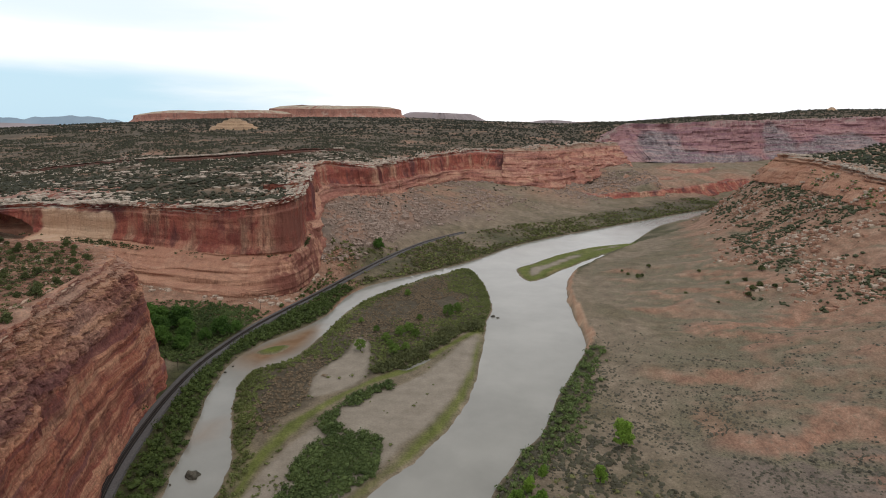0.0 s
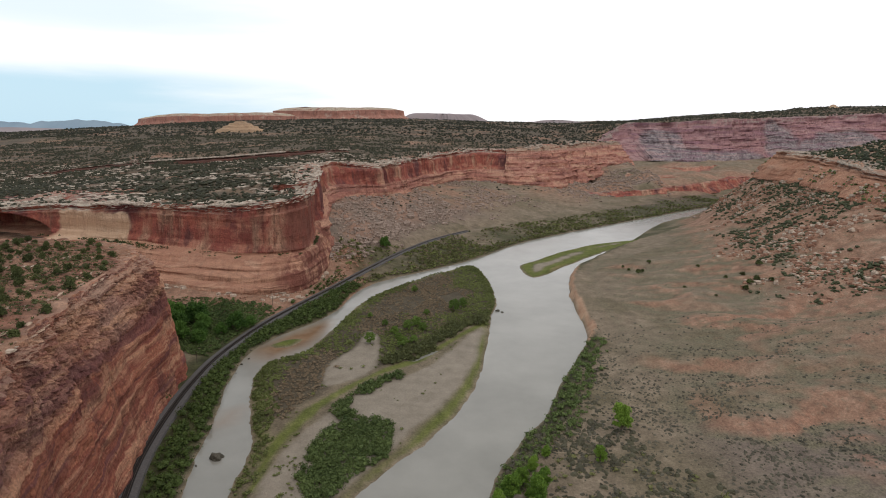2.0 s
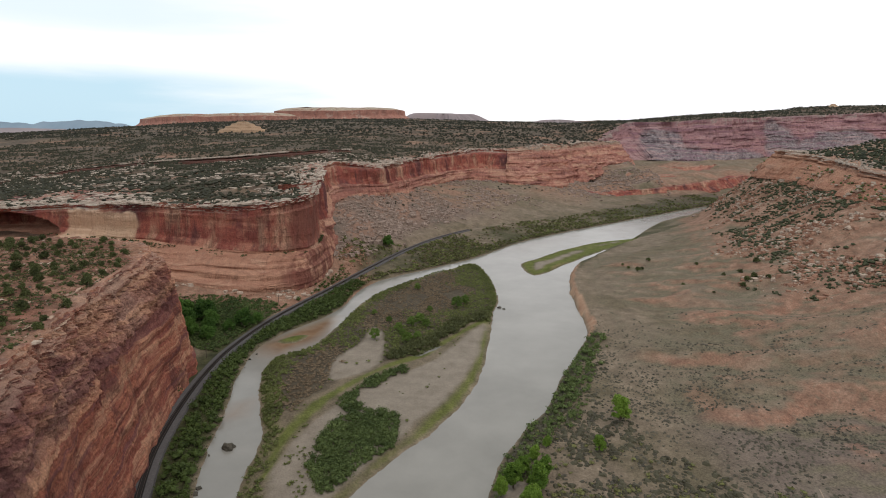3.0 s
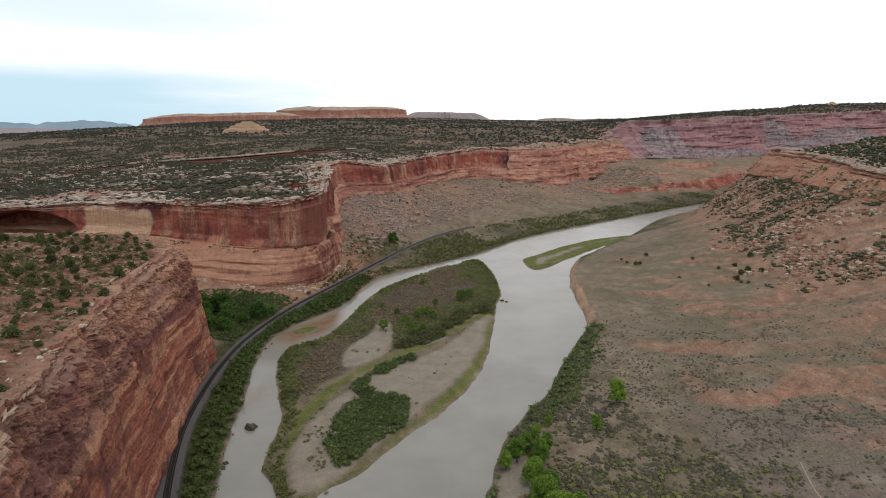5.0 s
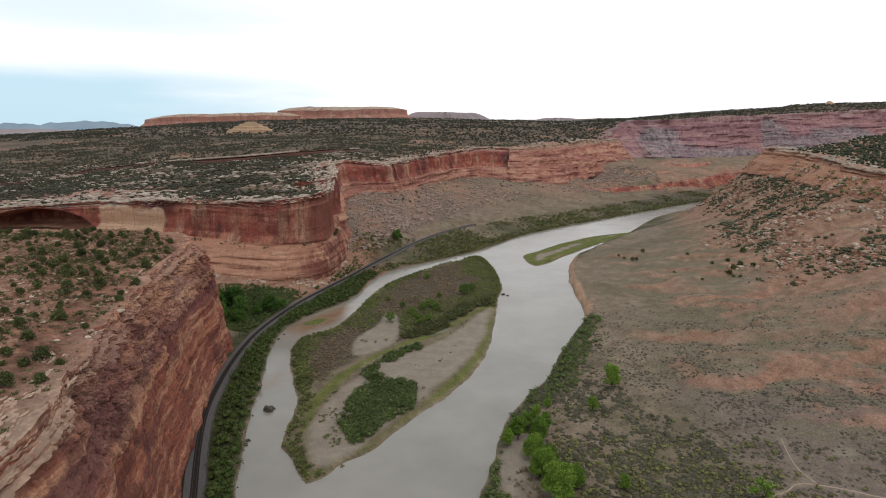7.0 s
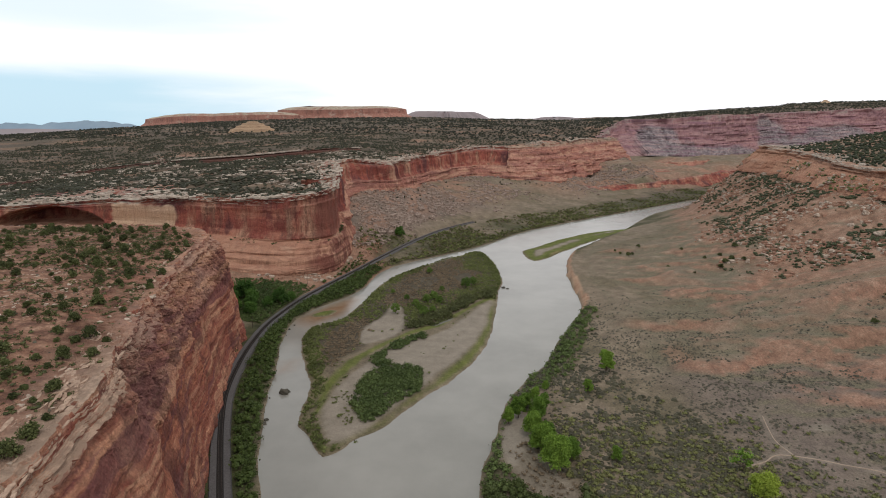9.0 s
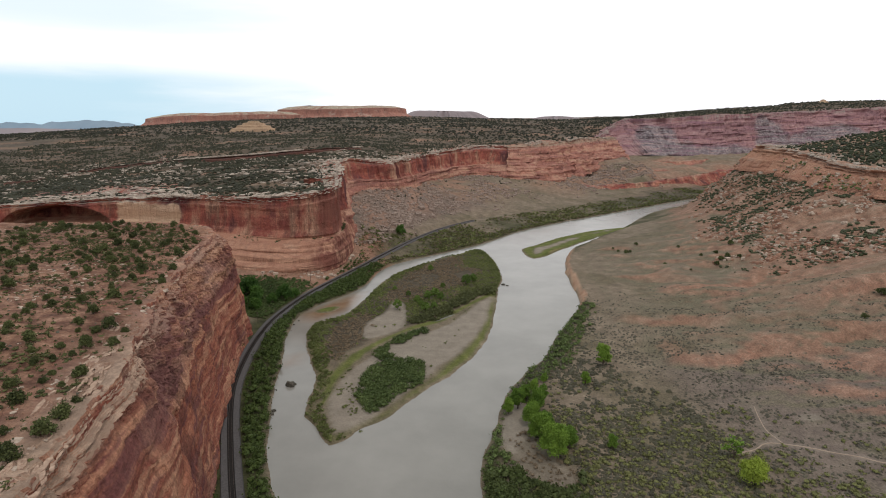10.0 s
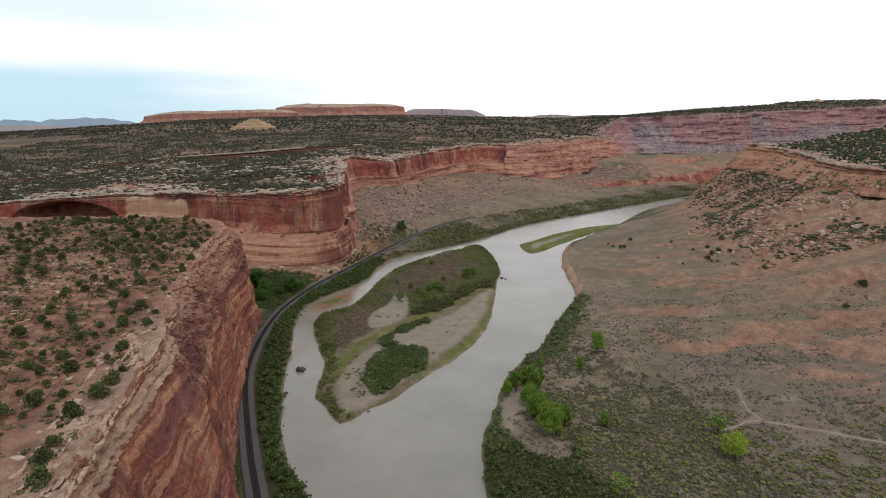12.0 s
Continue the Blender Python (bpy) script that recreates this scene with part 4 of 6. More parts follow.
# ---- cliffs ----
def cliff(name, rim, foot, profile, mat, step, seed, top, label, cap=26.0, joints=2.2, ledges=0.9, rubble=0.0, alcove=None, scar=None, lower=None, ragged=0.0, bays=3.0, wide=1.0, scree=None, capped=1.0, blocks=0.0, shelf=0.0, rounded=False):
    """A rock wall from a rim line to a foot line. profile: rows of (height, outness) from foot (0, 1) to rim (1, 0).
    The wall goes on over its rim as a cap on the ground behind. blocks: depth of the broken blocks near the rim;
    scree: stretches (x from, to, height from, to) where grey loose rock lies on the face; shelf: depth of the undercut below the cap rock."""
    both = spline([(*a, *b) for a, b in zip(rim, foot)], step)
    r, f = both[:, :3], both[:, 3:]
    tang = np.gradient(r[:, :2], axis=0)
    tang /= np.linalg.norm(tang, axis=1)[:, None] + 1e-9
    out = np.c_[tang[:, 1], -tang[:, 0]]
    if np.sum(out * (f[:, :2] - r[:, :2])) < 0:
        out = -out
    s = np.r_[0, np.cumsum(np.linalg.norm(np.diff(f[:, :2], axis=0), axis=1))]
    sw = s + fbm(s, s * 0, 60, 3, seed + 60) * 26
    bay = fbm(s, s * 0 + seed, bays * 12, 4, seed + 50) * bays + (np.floor(vnoise(sw / (bays * 3.1), s * 0, seed + 51) * 4) / 4 - 0.4) * bays * 0.7
    bay = bay + (cells(sw / 7.0, s * 0, seed + 52)[0] - 0.5) * min(bays, 5.0) * 0.5
    r[:, :2] += out * bay[:, None]
    r[:, 2] += (cells(sw / 17.0, s * 0, seed + 53)[0] - 0.5) * 1.6
    f[:, :2] += out * bay[:, None] * 0.4
    hmax = np.max(r[:, 2] - f[:, 2])
    rows = max(10, int(hmax / step * 1.25))
    prof = np.array(profile)
    V = np.linspace(-0.06, 1, rows)
    hv = np.interp(V, np.linspace(0, 1, len(prof)), prof[:, 0]) + np.minimum(V, 0)
    ov = np.interp(V, np.linspace(0, 1, len(prof)), prof[:, 1])
    layers = []
    for h, o, v in zip(hv, ov, V):
        z = f[:, 2] + (r[:, 2] - f[:, 2]) * h
        if ragged:
            o = np.interp(h + ragged * smooth(1.0, 0.9, h) * (fbm(s, s * 0 + h * 30, 22, 4, seed + 40) + 0.5 * np.floor(vnoise(sw / 6, s * 0 + h * 4, seed + 41) * 4) / 4 - 0.2), prof[:, 0], prof[:, 1])[:, None]
        if rubble:
            whole = smooth(80, 40, r[:, 1])[:, None]
            o = o * (1 - whole) + whole * np.interp(h, [0, 0.1, 0.35, 0.6, 0.8, 0.92, 0.97, 1.0], [1, 0.86, 0.7, 0.52, 0.33, 0.15, 0.05, 0])
        xy = r[:, :2] + (f[:, :2] - r[:, :2]) * o
        zb = z + fbm(s, s * 0, 120, 3, seed) * 3
        bed = (vnoise(zb / 2.6, s / 60, seed + 1) - 0.5) * 2 * ledges + (np.floor(vnoise(zb / 7.0, s / 150, seed + 2) * 4) / 3 - 0.5) * 1.6 * ledges
        if lower:
            bed = bed * (0.35 + 1.5 * smooth(lower[1] + 0.05, lower[1], h) + 0.6 * smooth(0.9, 0.95, h))
        body = fbm(s, z * 0.35, 26, 5, seed + 3) * joints + (np.floor(vnoise(sw / 9, z / 40, seed + 4) * 5) / 4 - 0.5) * joints * 0.7
        move = bed + body
        if rubble:
            zone = smooth(0.6, 0.7, h + 0.06 * fbm(s, z * 0, 30, 3, seed + 61))
            zone = zone * smooth(35, 80, r[:, 1])
            layered = smooth(80, 40, r[:, 1]) * smooth(0.86, 0.92, h)
            big, gap = cells(sw / 3.0, z / 4.2, seed + 62)
            small, crack = cells(sw / 1.5, z / 1.5, seed + 65)
            broken = ((big - 0.5) * 2.6 - 1.6 * smooth(0.14, 0.0, gap) + (small - 0.5) * 1.3 - 0.5 * smooth(0.16, 0.0, crack) + fbm(s, z * 1.3, 9, 3, seed + 6) * 1.2) * blocks
            move = move + zone * broken + ((np.floor(vnoise(zb / 1.0, s / 70, seed + 8) * 4) / 3 - 0.5) * 2.0 + (small - 0.5) * 0.8) * layered
            plate, rift = cells(sw / 11.0, zb / 6.0, seed + 68)
            move = move + (1 - zone) * ((plate - 0.5) * 1.5 * smooth(0.5, 0.9, plate) - 0.5 * smooth(0.05, 0.0, rift) * (plate > 0.35))
        move = move * (0.25 + 0.75 * smooth(1.0, 0.93, h))
        if shelf:
            move = move - shelf * smooth(0.85, 0.89, h) * smooth(0.95, 0.93, h) * smooth(-0.3, 0.2, fbm(s, s * 0, 40, 3, seed + 70) + 0.15)
            slab, rift = cells(sw / 6.5, np.floor(z / 1.3), seed + 71)
            move = move + smooth(0.92, 0.95, h) * ((slab - 0.4) * 2.4 - smooth(0.1, 0.0, rift))
        if alcove:
            a0, a1, zlo, zhi, deep = alcove
            u = (xy[:, 0] - (a0 + a1) / 2) / ((a1 - a0) / 2)
            arch = zlo + (zhi - zlo) * np.sqrt(np.clip(1 - u * u, 0, 1))
            move = move - deep * smooth(1.0, 0.8, np.abs(u)) * smooth(0, 7, arch - z) * smooth(0.12, 0.2, h)
        layers.append(np.c_[xy + out * move[:, None], z])
    backs = (0.4, 1.0, 1.8, 2.8, 4.0, 5.5, 7.5, 10.0, 13.0, 16.0, 20.0, cap)
    for back in backs:
        reach = np.full(len(r), float(back) * wide)
        if alcove:
            mid, half = (alcove[0] + alcove[1]) / 2, (alcove[1] - alcove[0]) / 2
            reach = back * (1 + 3.2 * smooth(1.6, 1.25, np.abs(r[:, 0] - mid) / half))
        xy = r[:, :2] - out * reach[:, None]
        w = smooth(0, 9, back)
        slab = cells(sw / 7.0, reach / 2.4, seed + 74)[0]
        z = r[:, 2] * (1 - w) + top(xy[:, 0], xy[:, 1]) * w + (np.floor(slab * 4) / 3 - 0.5) * 1.3 * smooth(cap, 3, back) + 0.4
        if back == cap:
            z = z - 3.0
        layers.append(np.c_[xy, z])
    verts = np.vstack(layers)
    me = mesh_from(name, verts, grid_faces(len(layers), len(r)), rounded)
    if lower:
        me.materials.append(mat)
        me.materials.append(lower[0])
        rows_low = int(np.sum(hv < lower[1]))
        idx = np.zeros(len(me.polygons), np.int32)
        idx[: rows_low * (len(r) - 1)] = 1
        me.polygons.foreach_set("material_index", idx)
    vx, vz = verts[:, 0], verts[:, 2]
    on_cap = np.array(backs)
    heights = np.repeat(np.r_[hv, np.full(len(backs), 2.0)], len(r))
    loose = np.zeros(len(verts))
    if rubble:
        loose = smooth(0.62, 0.72, heights) * (heights < 1.5) * smooth(35, 85, verts[:, 1]) * (0.75 + 0.8 * fbm(vx + verts[:, 1], vz, 25, 3, seed + 30))
    if scree:
        wander = fbm(vx, vz, 60, 4, seed + 31)
        grey = np.zeros(len(verts))
        for x0, x1, lo, hi in scree:
            half = (x1 - x0) / 2 * (1.25 - 0.75 * np.clip((heights - lo) / (hi - lo), 0, 1))
            grey = np.maximum(grey, smooth(14, -14, np.abs(vx - (x0 + x1) / 2) - half + wander * 46) * smooth(hi + 0.04, hi - 0.06, heights + wander * 0.12))
        set_attr(me, "scree", np.clip(grey * (heights < 1.5), 0, 1))
    set_attr(me, "broken", np.clip(loose, 0, 1))
    crown = np.repeat(np.r_[smooth(0.86, 0.93, hv), np.interp(on_cap, [0, 3, 6, 20], [1, 0.9, 0.5, 0.1])], len(r))
    if rubble:
        crown = np.repeat(np.r_[smooth(0.89, 0.94, hv), np.interp(on_cap, [0, 6, 12, 20], [1, 1, 0.6, 0.2])], len(r)) * (0.4 + 0.6 * smooth(120, 40, verts[:, 1]))
    set_attr(me, "crown", crown * capped)
    dust = np.repeat(np.r_[hv * 0, np.interp(on_cap, [1, 5, 12], [0, 0.5, 0.92])], len(r)) * smooth(-0.45, 0.0, fbm(vx, verts[:, 1], 9, 4, seed + 33) + 0.1)
    set_attr(me, "soil", dust * (0.25 + 0.75 * smooth(20, 90, verts[:, 1])) if rubble else dust * 0)
    bare = np.zeros(len(verts))
    if scar:
        x0, x1, z0, z1 = scar
        wob = fbm(vx, vz, 14, 4, seed + 20)
        bare = smooth(-2, 2, np.minimum(vx - x0, x1 - vx) + wob * 7) * smooth(-1, 1, np.minimum(vz - z0, z1 - vz) + wob * 5)
    set_attr(me, "scar", bare)
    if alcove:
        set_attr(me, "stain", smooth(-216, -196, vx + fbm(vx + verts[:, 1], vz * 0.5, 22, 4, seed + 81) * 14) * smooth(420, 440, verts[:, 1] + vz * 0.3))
    if not lower:
        me.materials.append(mat)
    return tagged(new(name, me), label=label, category="cliff", kind="structure")


cliff("cliff_near", NEAR_RIM, NEAR_FOOT, [(0, 1), (0.1, 0.86), (0.35, 0.72), (0.6, 0.58), (0.74, 0.5), (0.84, 0.32), (0.88, 0.28), (0.9, 0.16), (0.95, 0.13), (0.965, 0.03), (1, 0)], RED_ROCK, 0.85, 100, near_top_height,
      "red-brown sandstone cliff with dark streaks above the railway", rubble=1.0, blocks=1.0, ledges=0.6, joints=1.3, ragged=0.14, bays=2.6)
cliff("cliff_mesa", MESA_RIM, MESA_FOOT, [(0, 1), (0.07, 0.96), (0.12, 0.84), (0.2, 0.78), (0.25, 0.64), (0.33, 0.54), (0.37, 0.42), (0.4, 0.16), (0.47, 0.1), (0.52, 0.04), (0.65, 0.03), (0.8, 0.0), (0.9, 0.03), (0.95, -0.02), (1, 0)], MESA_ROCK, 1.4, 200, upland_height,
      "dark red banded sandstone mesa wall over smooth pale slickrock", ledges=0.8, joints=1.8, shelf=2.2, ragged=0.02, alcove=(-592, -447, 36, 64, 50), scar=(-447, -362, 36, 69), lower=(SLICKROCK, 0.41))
cliff("cliff_west", [(-242, 522, 92)] + RIM[:10], [(-232, 514, 30)] + RIM_FOOT[:10], [(0, 1), (0.2, 0.8), (0.35, 0.5), (0.5, 0.3), (0.8, 0.2), (0.9, 0.05), (1, 0)], MESA_ROCK, 2.6, 300, upland_height,
      "long red sandstone canyon rim above a boulder slope", joints=6.0, ledges=1.4, shelf=2.0, lower=(ORANGE_ROCK, 0.36), ragged=0.08, bays=7.0)
cliff("cliff_slickrock", RIM[9:], RIM_FOOT[9:], [(0, 1), (0.09, 0.97), (0.13, 0.87), (0.24, 0.84), (0.29, 0.72), (0.42, 0.68), (0.47, 0.52), (0.6, 0.47), (0.66, 0.3), (0.84, 0.22), (0.9, 0.1), (1, 0)], ORANGE_ROCK, 2.6, 350, upland_height,
      "rounded orange sandstone slopes stepping down to the valley", joints=9.0, ledges=3.2, ragged=0.07, bays=10.0)
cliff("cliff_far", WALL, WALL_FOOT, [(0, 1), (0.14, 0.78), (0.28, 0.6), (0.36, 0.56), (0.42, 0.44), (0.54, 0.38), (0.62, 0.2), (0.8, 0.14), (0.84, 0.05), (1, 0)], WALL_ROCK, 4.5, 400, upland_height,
      "high dusky red cliff closing the far canyon, tinted for haze", joints=11.0, ledges=3.6, ragged=0.1, bays=16.0, scree=((375, 530, 0.0, 0.8), (530, 720, 0.0, 0.3), (770, 850, 0.0, 0.95), (900, 1150, 0.0, 0.5)))
cliff("cliff_east", EAST_RIM, EAST_FOOT, [(0, 1), (0.2, 0.82), (0.4, 0.62), (0.58, 0.42), (0.72, 0.24), (0.76, 0.06), (0.86, 0.08), (0.9, -0.02), (1, 0)], EAST_ROCK, 1.8, 500, east_top_height,
      "pale orange rimrock above a rubble slope", joints=8.0, ledges=1.8, ragged=0.08, bays=7.0, shelf=0.9)
cliff("cliff_low", [(150, 1195, 12), (200, 1218, 18), (300, 1255, 25), (420, 1340, 33), (520, 1420, 38), (600, 1500, 36)], [(152, 1188, 7), (206, 1204, 8), (308, 1238, 9), (430, 1320, 11), (532, 1400, 13), (612, 1480, 18)],
      [(0, 1), (0.4, 0.6), (0.9, 0.1), (1, 0)], MESA_ROCK, 3.0, 550, lambda x, y: np.maximum(VALLEY(x, y), 0) + 1.5,
      "low dark red ledge below the far hills", joints=4.0, ledges=1.4, bays=6.0, capped=0.2)
cliff("cliff_bench", [(250, 1470, 47), (300, 1498, 50), (344, 1506, 53), (400, 1540, 54), (470, 1560, 56), (560, 1618, 58)], [(256, 1456, 34), (306, 1484, 35), (350, 1492, 36), (406, 1524, 37), (476, 1544, 39), (566, 1602, 42)],
      [(0, 1), (0.3, 0.8), (0.5, 0.3), (1, 0)], ORANGE_ROCK, 3.0, 560, lambda x, y: np.maximum(VALLEY(x, y), 0) + 3.0,
      "low orange ledge on the far bench", joints=5.0, ledges=1.6, bays=6.0)
cliff("cliff_bench_lower", [(262, 1412, 42), (300, 1396, 43), (340, 1384, 43), (396, 1394, 42), (440, 1420, 42)], [(262, 1398, 29), (300, 1382, 29), (342, 1369, 29), (398, 1378, 28), (444, 1404, 29)],
      [(0, 1), (0.3, 0.8), (0.5, 0.3), (1, 0)], ORANGE_ROCK, 3.0, 570, lambda x, y: np.maximum(VALLEY(x, y), 0) + 1.5,
      "short red ledge below the far bench", joints=4.0, ledges=1.4, bays=5.0)
cliff("cliff_ledge", LEDGE, LEDGE_FOOT, [(0, 1), (0.5, 0.85), (0.7, 0.75), (0.78, -0.2), (1, 0)], LEDGE_ROCK, 2.4, 600, upland_height,
      "low dark red rock ledge crossing the scrubby plateau", joints=2.0, ledges=0.6)


# ---- railway ----
def ribbon(line, level, section, closed=True):
    """Vertices and quads of a section of (across, up) points swept along a line at the given heights."""
    t = np.gradient(line[:, :2], axis=0)
    t /= np.linalg.norm(t, axis=1)[:, None]
    nrm = np.c_[t[:, 1], -t[:, 0]]
    rows = [np.c_[line[:, :2] + nrm * a, level + u] for a, u in section]
    if closed:
        rows.append(rows[0])
    return np.vstack(rows), grid_faces(len(rows), len(line))


track_line = spline([tuple(p[:2]) for p in TRACK], 2.5)
track_line = track_line[track_line[:, 1] < 780]
level = track_level(track_line[:, 1])
railway = new("railway_track")
tagged(railway, label="single railway track on grey ballast curving below the cliff", category="railway")
put("ballast", mesh_from("ballast", *ribbon(track_line, level, [(-5.4, -2.2), (-4.2, -0.15), (-1.9, 0.0), (1.9, 0.0), (4.2, -0.15), (5.4, -2.2)])), BALLAST, railway, label="grey crushed stone ballast and service strip")
put("tie_bed", mesh_from("tie_bed", *ribbon(track_line, level, [(-1.5, -0.1), (-1.4, 0.12), (1.4, 0.12), (1.5, -0.1)])), TIE_BED, railway, label="oil-darkened bed between the ties")
for side in (-0.75, 0.75):
    put("rail", mesh_from("rail", *ribbon(track_line, level, [(side - 0.07, 0.15), (side - 0.04, 0.36), (side + 0.04, 0.36), (side + 0.07, 0.15)])), STEEL, railway, label="rust-brown steel rail")


def box_array(centres, dirs, size):
    """Boxes of one size, each turned to its direction; vertices and quads."""
    c = np.array([(-1, -1, -1), (1, -1, -1), (1, 1, -1), (-1, 1, -1), (-1, -1, 1), (1, -1, 1), (1, 1, 1), (-1, 1, 1)], float) * np.array(size) / 2
    t = np.c_[dirs, np.zeros(len(dirs))]
    n = np.c_[dirs[:, 1], -dirs[:, 0], np.zeros(len(dirs))]
    v = centres[:, None] + c[None, :, :1] * n[:, None] + c[None, :, 1:2] * t[:, None]
    v[:, :, 2] += c[None, :, 2]
    f = np.array([(0, 3, 2, 1), (4, 5, 6, 7), (0, 1, 5, 4), (1, 2, 6, 5), (2, 3, 7, 6), (3, 0, 4, 7)])
    return v.reshape(-1, 3), (f[None] + 8 * np.arange(len(centres))[:, None, None]).reshape(-1, 4)


ties = spline([tuple(p[:2]) for p in TRACK], 0.62)
ties = ties[(ties[:, 1] > -60) & (ties[:, 1] < 560)]
td = np.gradient(ties[:, :2], axis=0)
td /= np.linalg.norm(td, axis=1)[:, None]
tagged(put("tie_strip", mesh_from("tie_strip", *box_array(np.c_[ties[:, :2], track_level(ties[:, 1]) + 0.14], td, (2.6, 0.24, 0.16))), CREOSOTE, railway, label="dark wooden ties"), kind="stuff")


# trodden trails on the flat
for line, wide in zip(TRAIL, (0.27, 0.18)):
    line = spline([tuple(q) for q in line], 1.2)
    hgt = ground_height(line[:, 0], line[:, 1])
    v, f = ribbon(line, hgt, [(-wide - 0.3, -0.4), (-wide, 0.16), (0.0, 0.2), (wide, 0.16), (wide + 0.3, -0.4)], False)
    put("trail", mesh_from("trail", v, f, True), PATH_DUST, label="pale trodden trail across the sagebrush flat", category="trail", kind="structure")


# ---- rocks ----
PHI = (1 + 5 ** 0.5) / 2
ICO = np.array([(-1, PHI, 0), (1, PHI, 0), (-1, -PHI, 0), (1, -PHI, 0), (0, -1, PHI), (0, 1, PHI), (0, -1, -PHI), (0, 1, -PHI), (PHI, 0, -1), (PHI, 0, 1), (-PHI, 0, -1), (-PHI, 0, 1)]) / math.hypot(1, PHI)
ICO_F = np.array([(0, 11, 5), (0, 5, 1), (0, 1, 7), (0, 7, 10), (0, 10, 11), (1, 5, 9), (5, 11, 4), (11, 10, 2), (10, 7, 6), (7, 1, 8), (3, 9, 4), (3, 4, 2), (3, 2, 6), (3, 6, 8), (3, 8, 9), (4, 9, 5), (2, 4, 11), (6, 2, 10), (8, 6, 7), (9, 8, 1)])
BOX12 = np.array([(-1, -1, -0.7), (1, -1, -0.7), (1, 1, -0.7), (-1, 1, -0.7), (-1, -0.8, 0.6), (0.8, -1, 0.7), (1, 0.9, 0.5), (-0.8, 1, 0.7)])
BOX12_F = np.array([(0, 2, 1), (0, 3, 2), (4, 5, 6), (4, 6, 7), (0, 1, 5), (0, 5, 4), (1, 2, 6), (1, 6, 5), (2, 3, 7), (2, 7, 6), (3, 0, 4), (3, 4, 7)])
rng = np.random.default_rng(7)


def blobs(base, faces, pos, size, jitter, spin=True):
    """Copies of a small solid at each place, scaled, turned about z and roughened."""
    n, k = len(pos), len(base)
    v = base[None] * (1 + rng.uniform(-jitter, jitter, (n, k, 1))) * np.asarray(size)[:, None, :]
    if spin:
        a = rng.uniform(0, 2 * np.pi, n)
        c, s = np.cos(a)[:, None], np.sin(a)[:, None]
        v = np.stack([v[..., 0] * c - v[..., 1] * s, v[..., 0] * s + v[..., 1] * c, v[..., 2]], -1)
    v = v + np.asarray(pos)[:, None]
    return v.reshape(-1, 3), (faces[None] + k * np.arange(n)[:, None, None]).reshape(-1, faces.shape[1])


def scatter(n, x0, x1, y0, y1, accept):
    """Up to n places in a box, kept with the probability that accept(x, y, z) gives."""
    x, y = rng.uniform(x0, x1, n), rng.uniform(y0, y1, n)
    z = ground_height(x, y)
    keep = rng.random(n) < accept(x, y, z)
    return np.c_[x, y, z][keep]


def top_of(x, y):
    return np.maximum(np.maximum(signed(x, y, PLATEAU), signed(x, y, NEAR_MESA)), signed(x, y, EAST_MESA))


def rocks(name, pos, lo, hi, mat, label, flat=0.75, power=2.5, category="rocks", boxy=0.5):
    n = len(pos)
    r = lo + (hi - lo) * rng.random(n) ** power
    size = np.c_[r * rng.uniform(0.7, 1.3, n), r * rng.uniform(0.7, 1.2, n), r * flat * rng.uniform(0.7, 1.2, n)]
    p = pos.copy()
    p[:, 2] += size[:, 2] * 0.3
    half = int(n * boxy)
    va, fa = blobs(BOX12, BOX12_F, p[:half], size[:half], 0.22)
    vb, fb = blobs(ICO, ICO_F, p[half:], size[half:], 0.25)
    me = mesh_from(name, np.vstack([va, vb]), np.vstack([fa, fb + len(va)]))
    return put(name, me, mat, label=label, category=category, kind="stuff")


def plates(name, pos, along, lo, hi, thick, mat, label, stretch=(1.4, 2.8), power=2.0):
    """Flat-lying rock plates with uneven outlines, long sides turned along the given directions."""
    n, m = len(pos), 8
    half = lo + (hi - lo) * rng.random(n) ** power
    ang = np.arange(m) * 2 * np.pi / m
    rad = rng.uniform(0.6, 1.25, (n, m))
    ratio = rng.uniform(*stretch, n)
    a = np.cos(ang)[None] * rad * half[:, None]
    b = np.sin(ang)[None] * rad * (half / ratio)[:, None]
    t = along + rng.normal(0, 0.16, along.shape)
    t = t / np.linalg.norm(t, axis=1)[:, None]
    tall = np.broadcast_to(thick[0] + (thick[1] - thick[0]) * rng.random(n), n)[:, None]
    lean = rng.normal(0, 0.05, (n, 2))
    rings = []
    for k, up in ((1.0, -0.8), (1.06, 0.55), (0.97, 1.0), (0.5, 1.06)):
        x = (t[:, :1] * a - t[:, 1:] * b) * k
        y = (t[:, 1:] * a + t[:, :1] * b) * k
        z = tall * up + (x * lean[:, :1] + y * lean[:, 1:]) + rng.uniform(-0.08, 0.08, (n, m)) * tall
        rings.append(np.stack([x, y, z], -1))
    v = np.concatenate(rings, 1) + pos[:, None]
    quads = [(r * m + k, r * m + (k + 1) % m, (r + 1) * m + (k + 1) % m, (r + 1) * m + k) for r in range(3) for k in range(m)]
    quads += [(3 * m, 3 * m + 1, 3 * m + 2, 3 * m + 3), (3 * m, 3 * m + 3, 3 * m + 4, 3 * m + 7), (3 * m + 4, 3 * m + 5, 3 * m + 6, 3 * m + 7)]
    faces = (np.array(quads)[None] + 4 * m * np.arange(n)[:, None, None]).reshape(-1, 4)
    return put(name, mesh_from(name, v.reshape(-1, 3), faces), mat, label=label, category="rocks", kind="stuff")


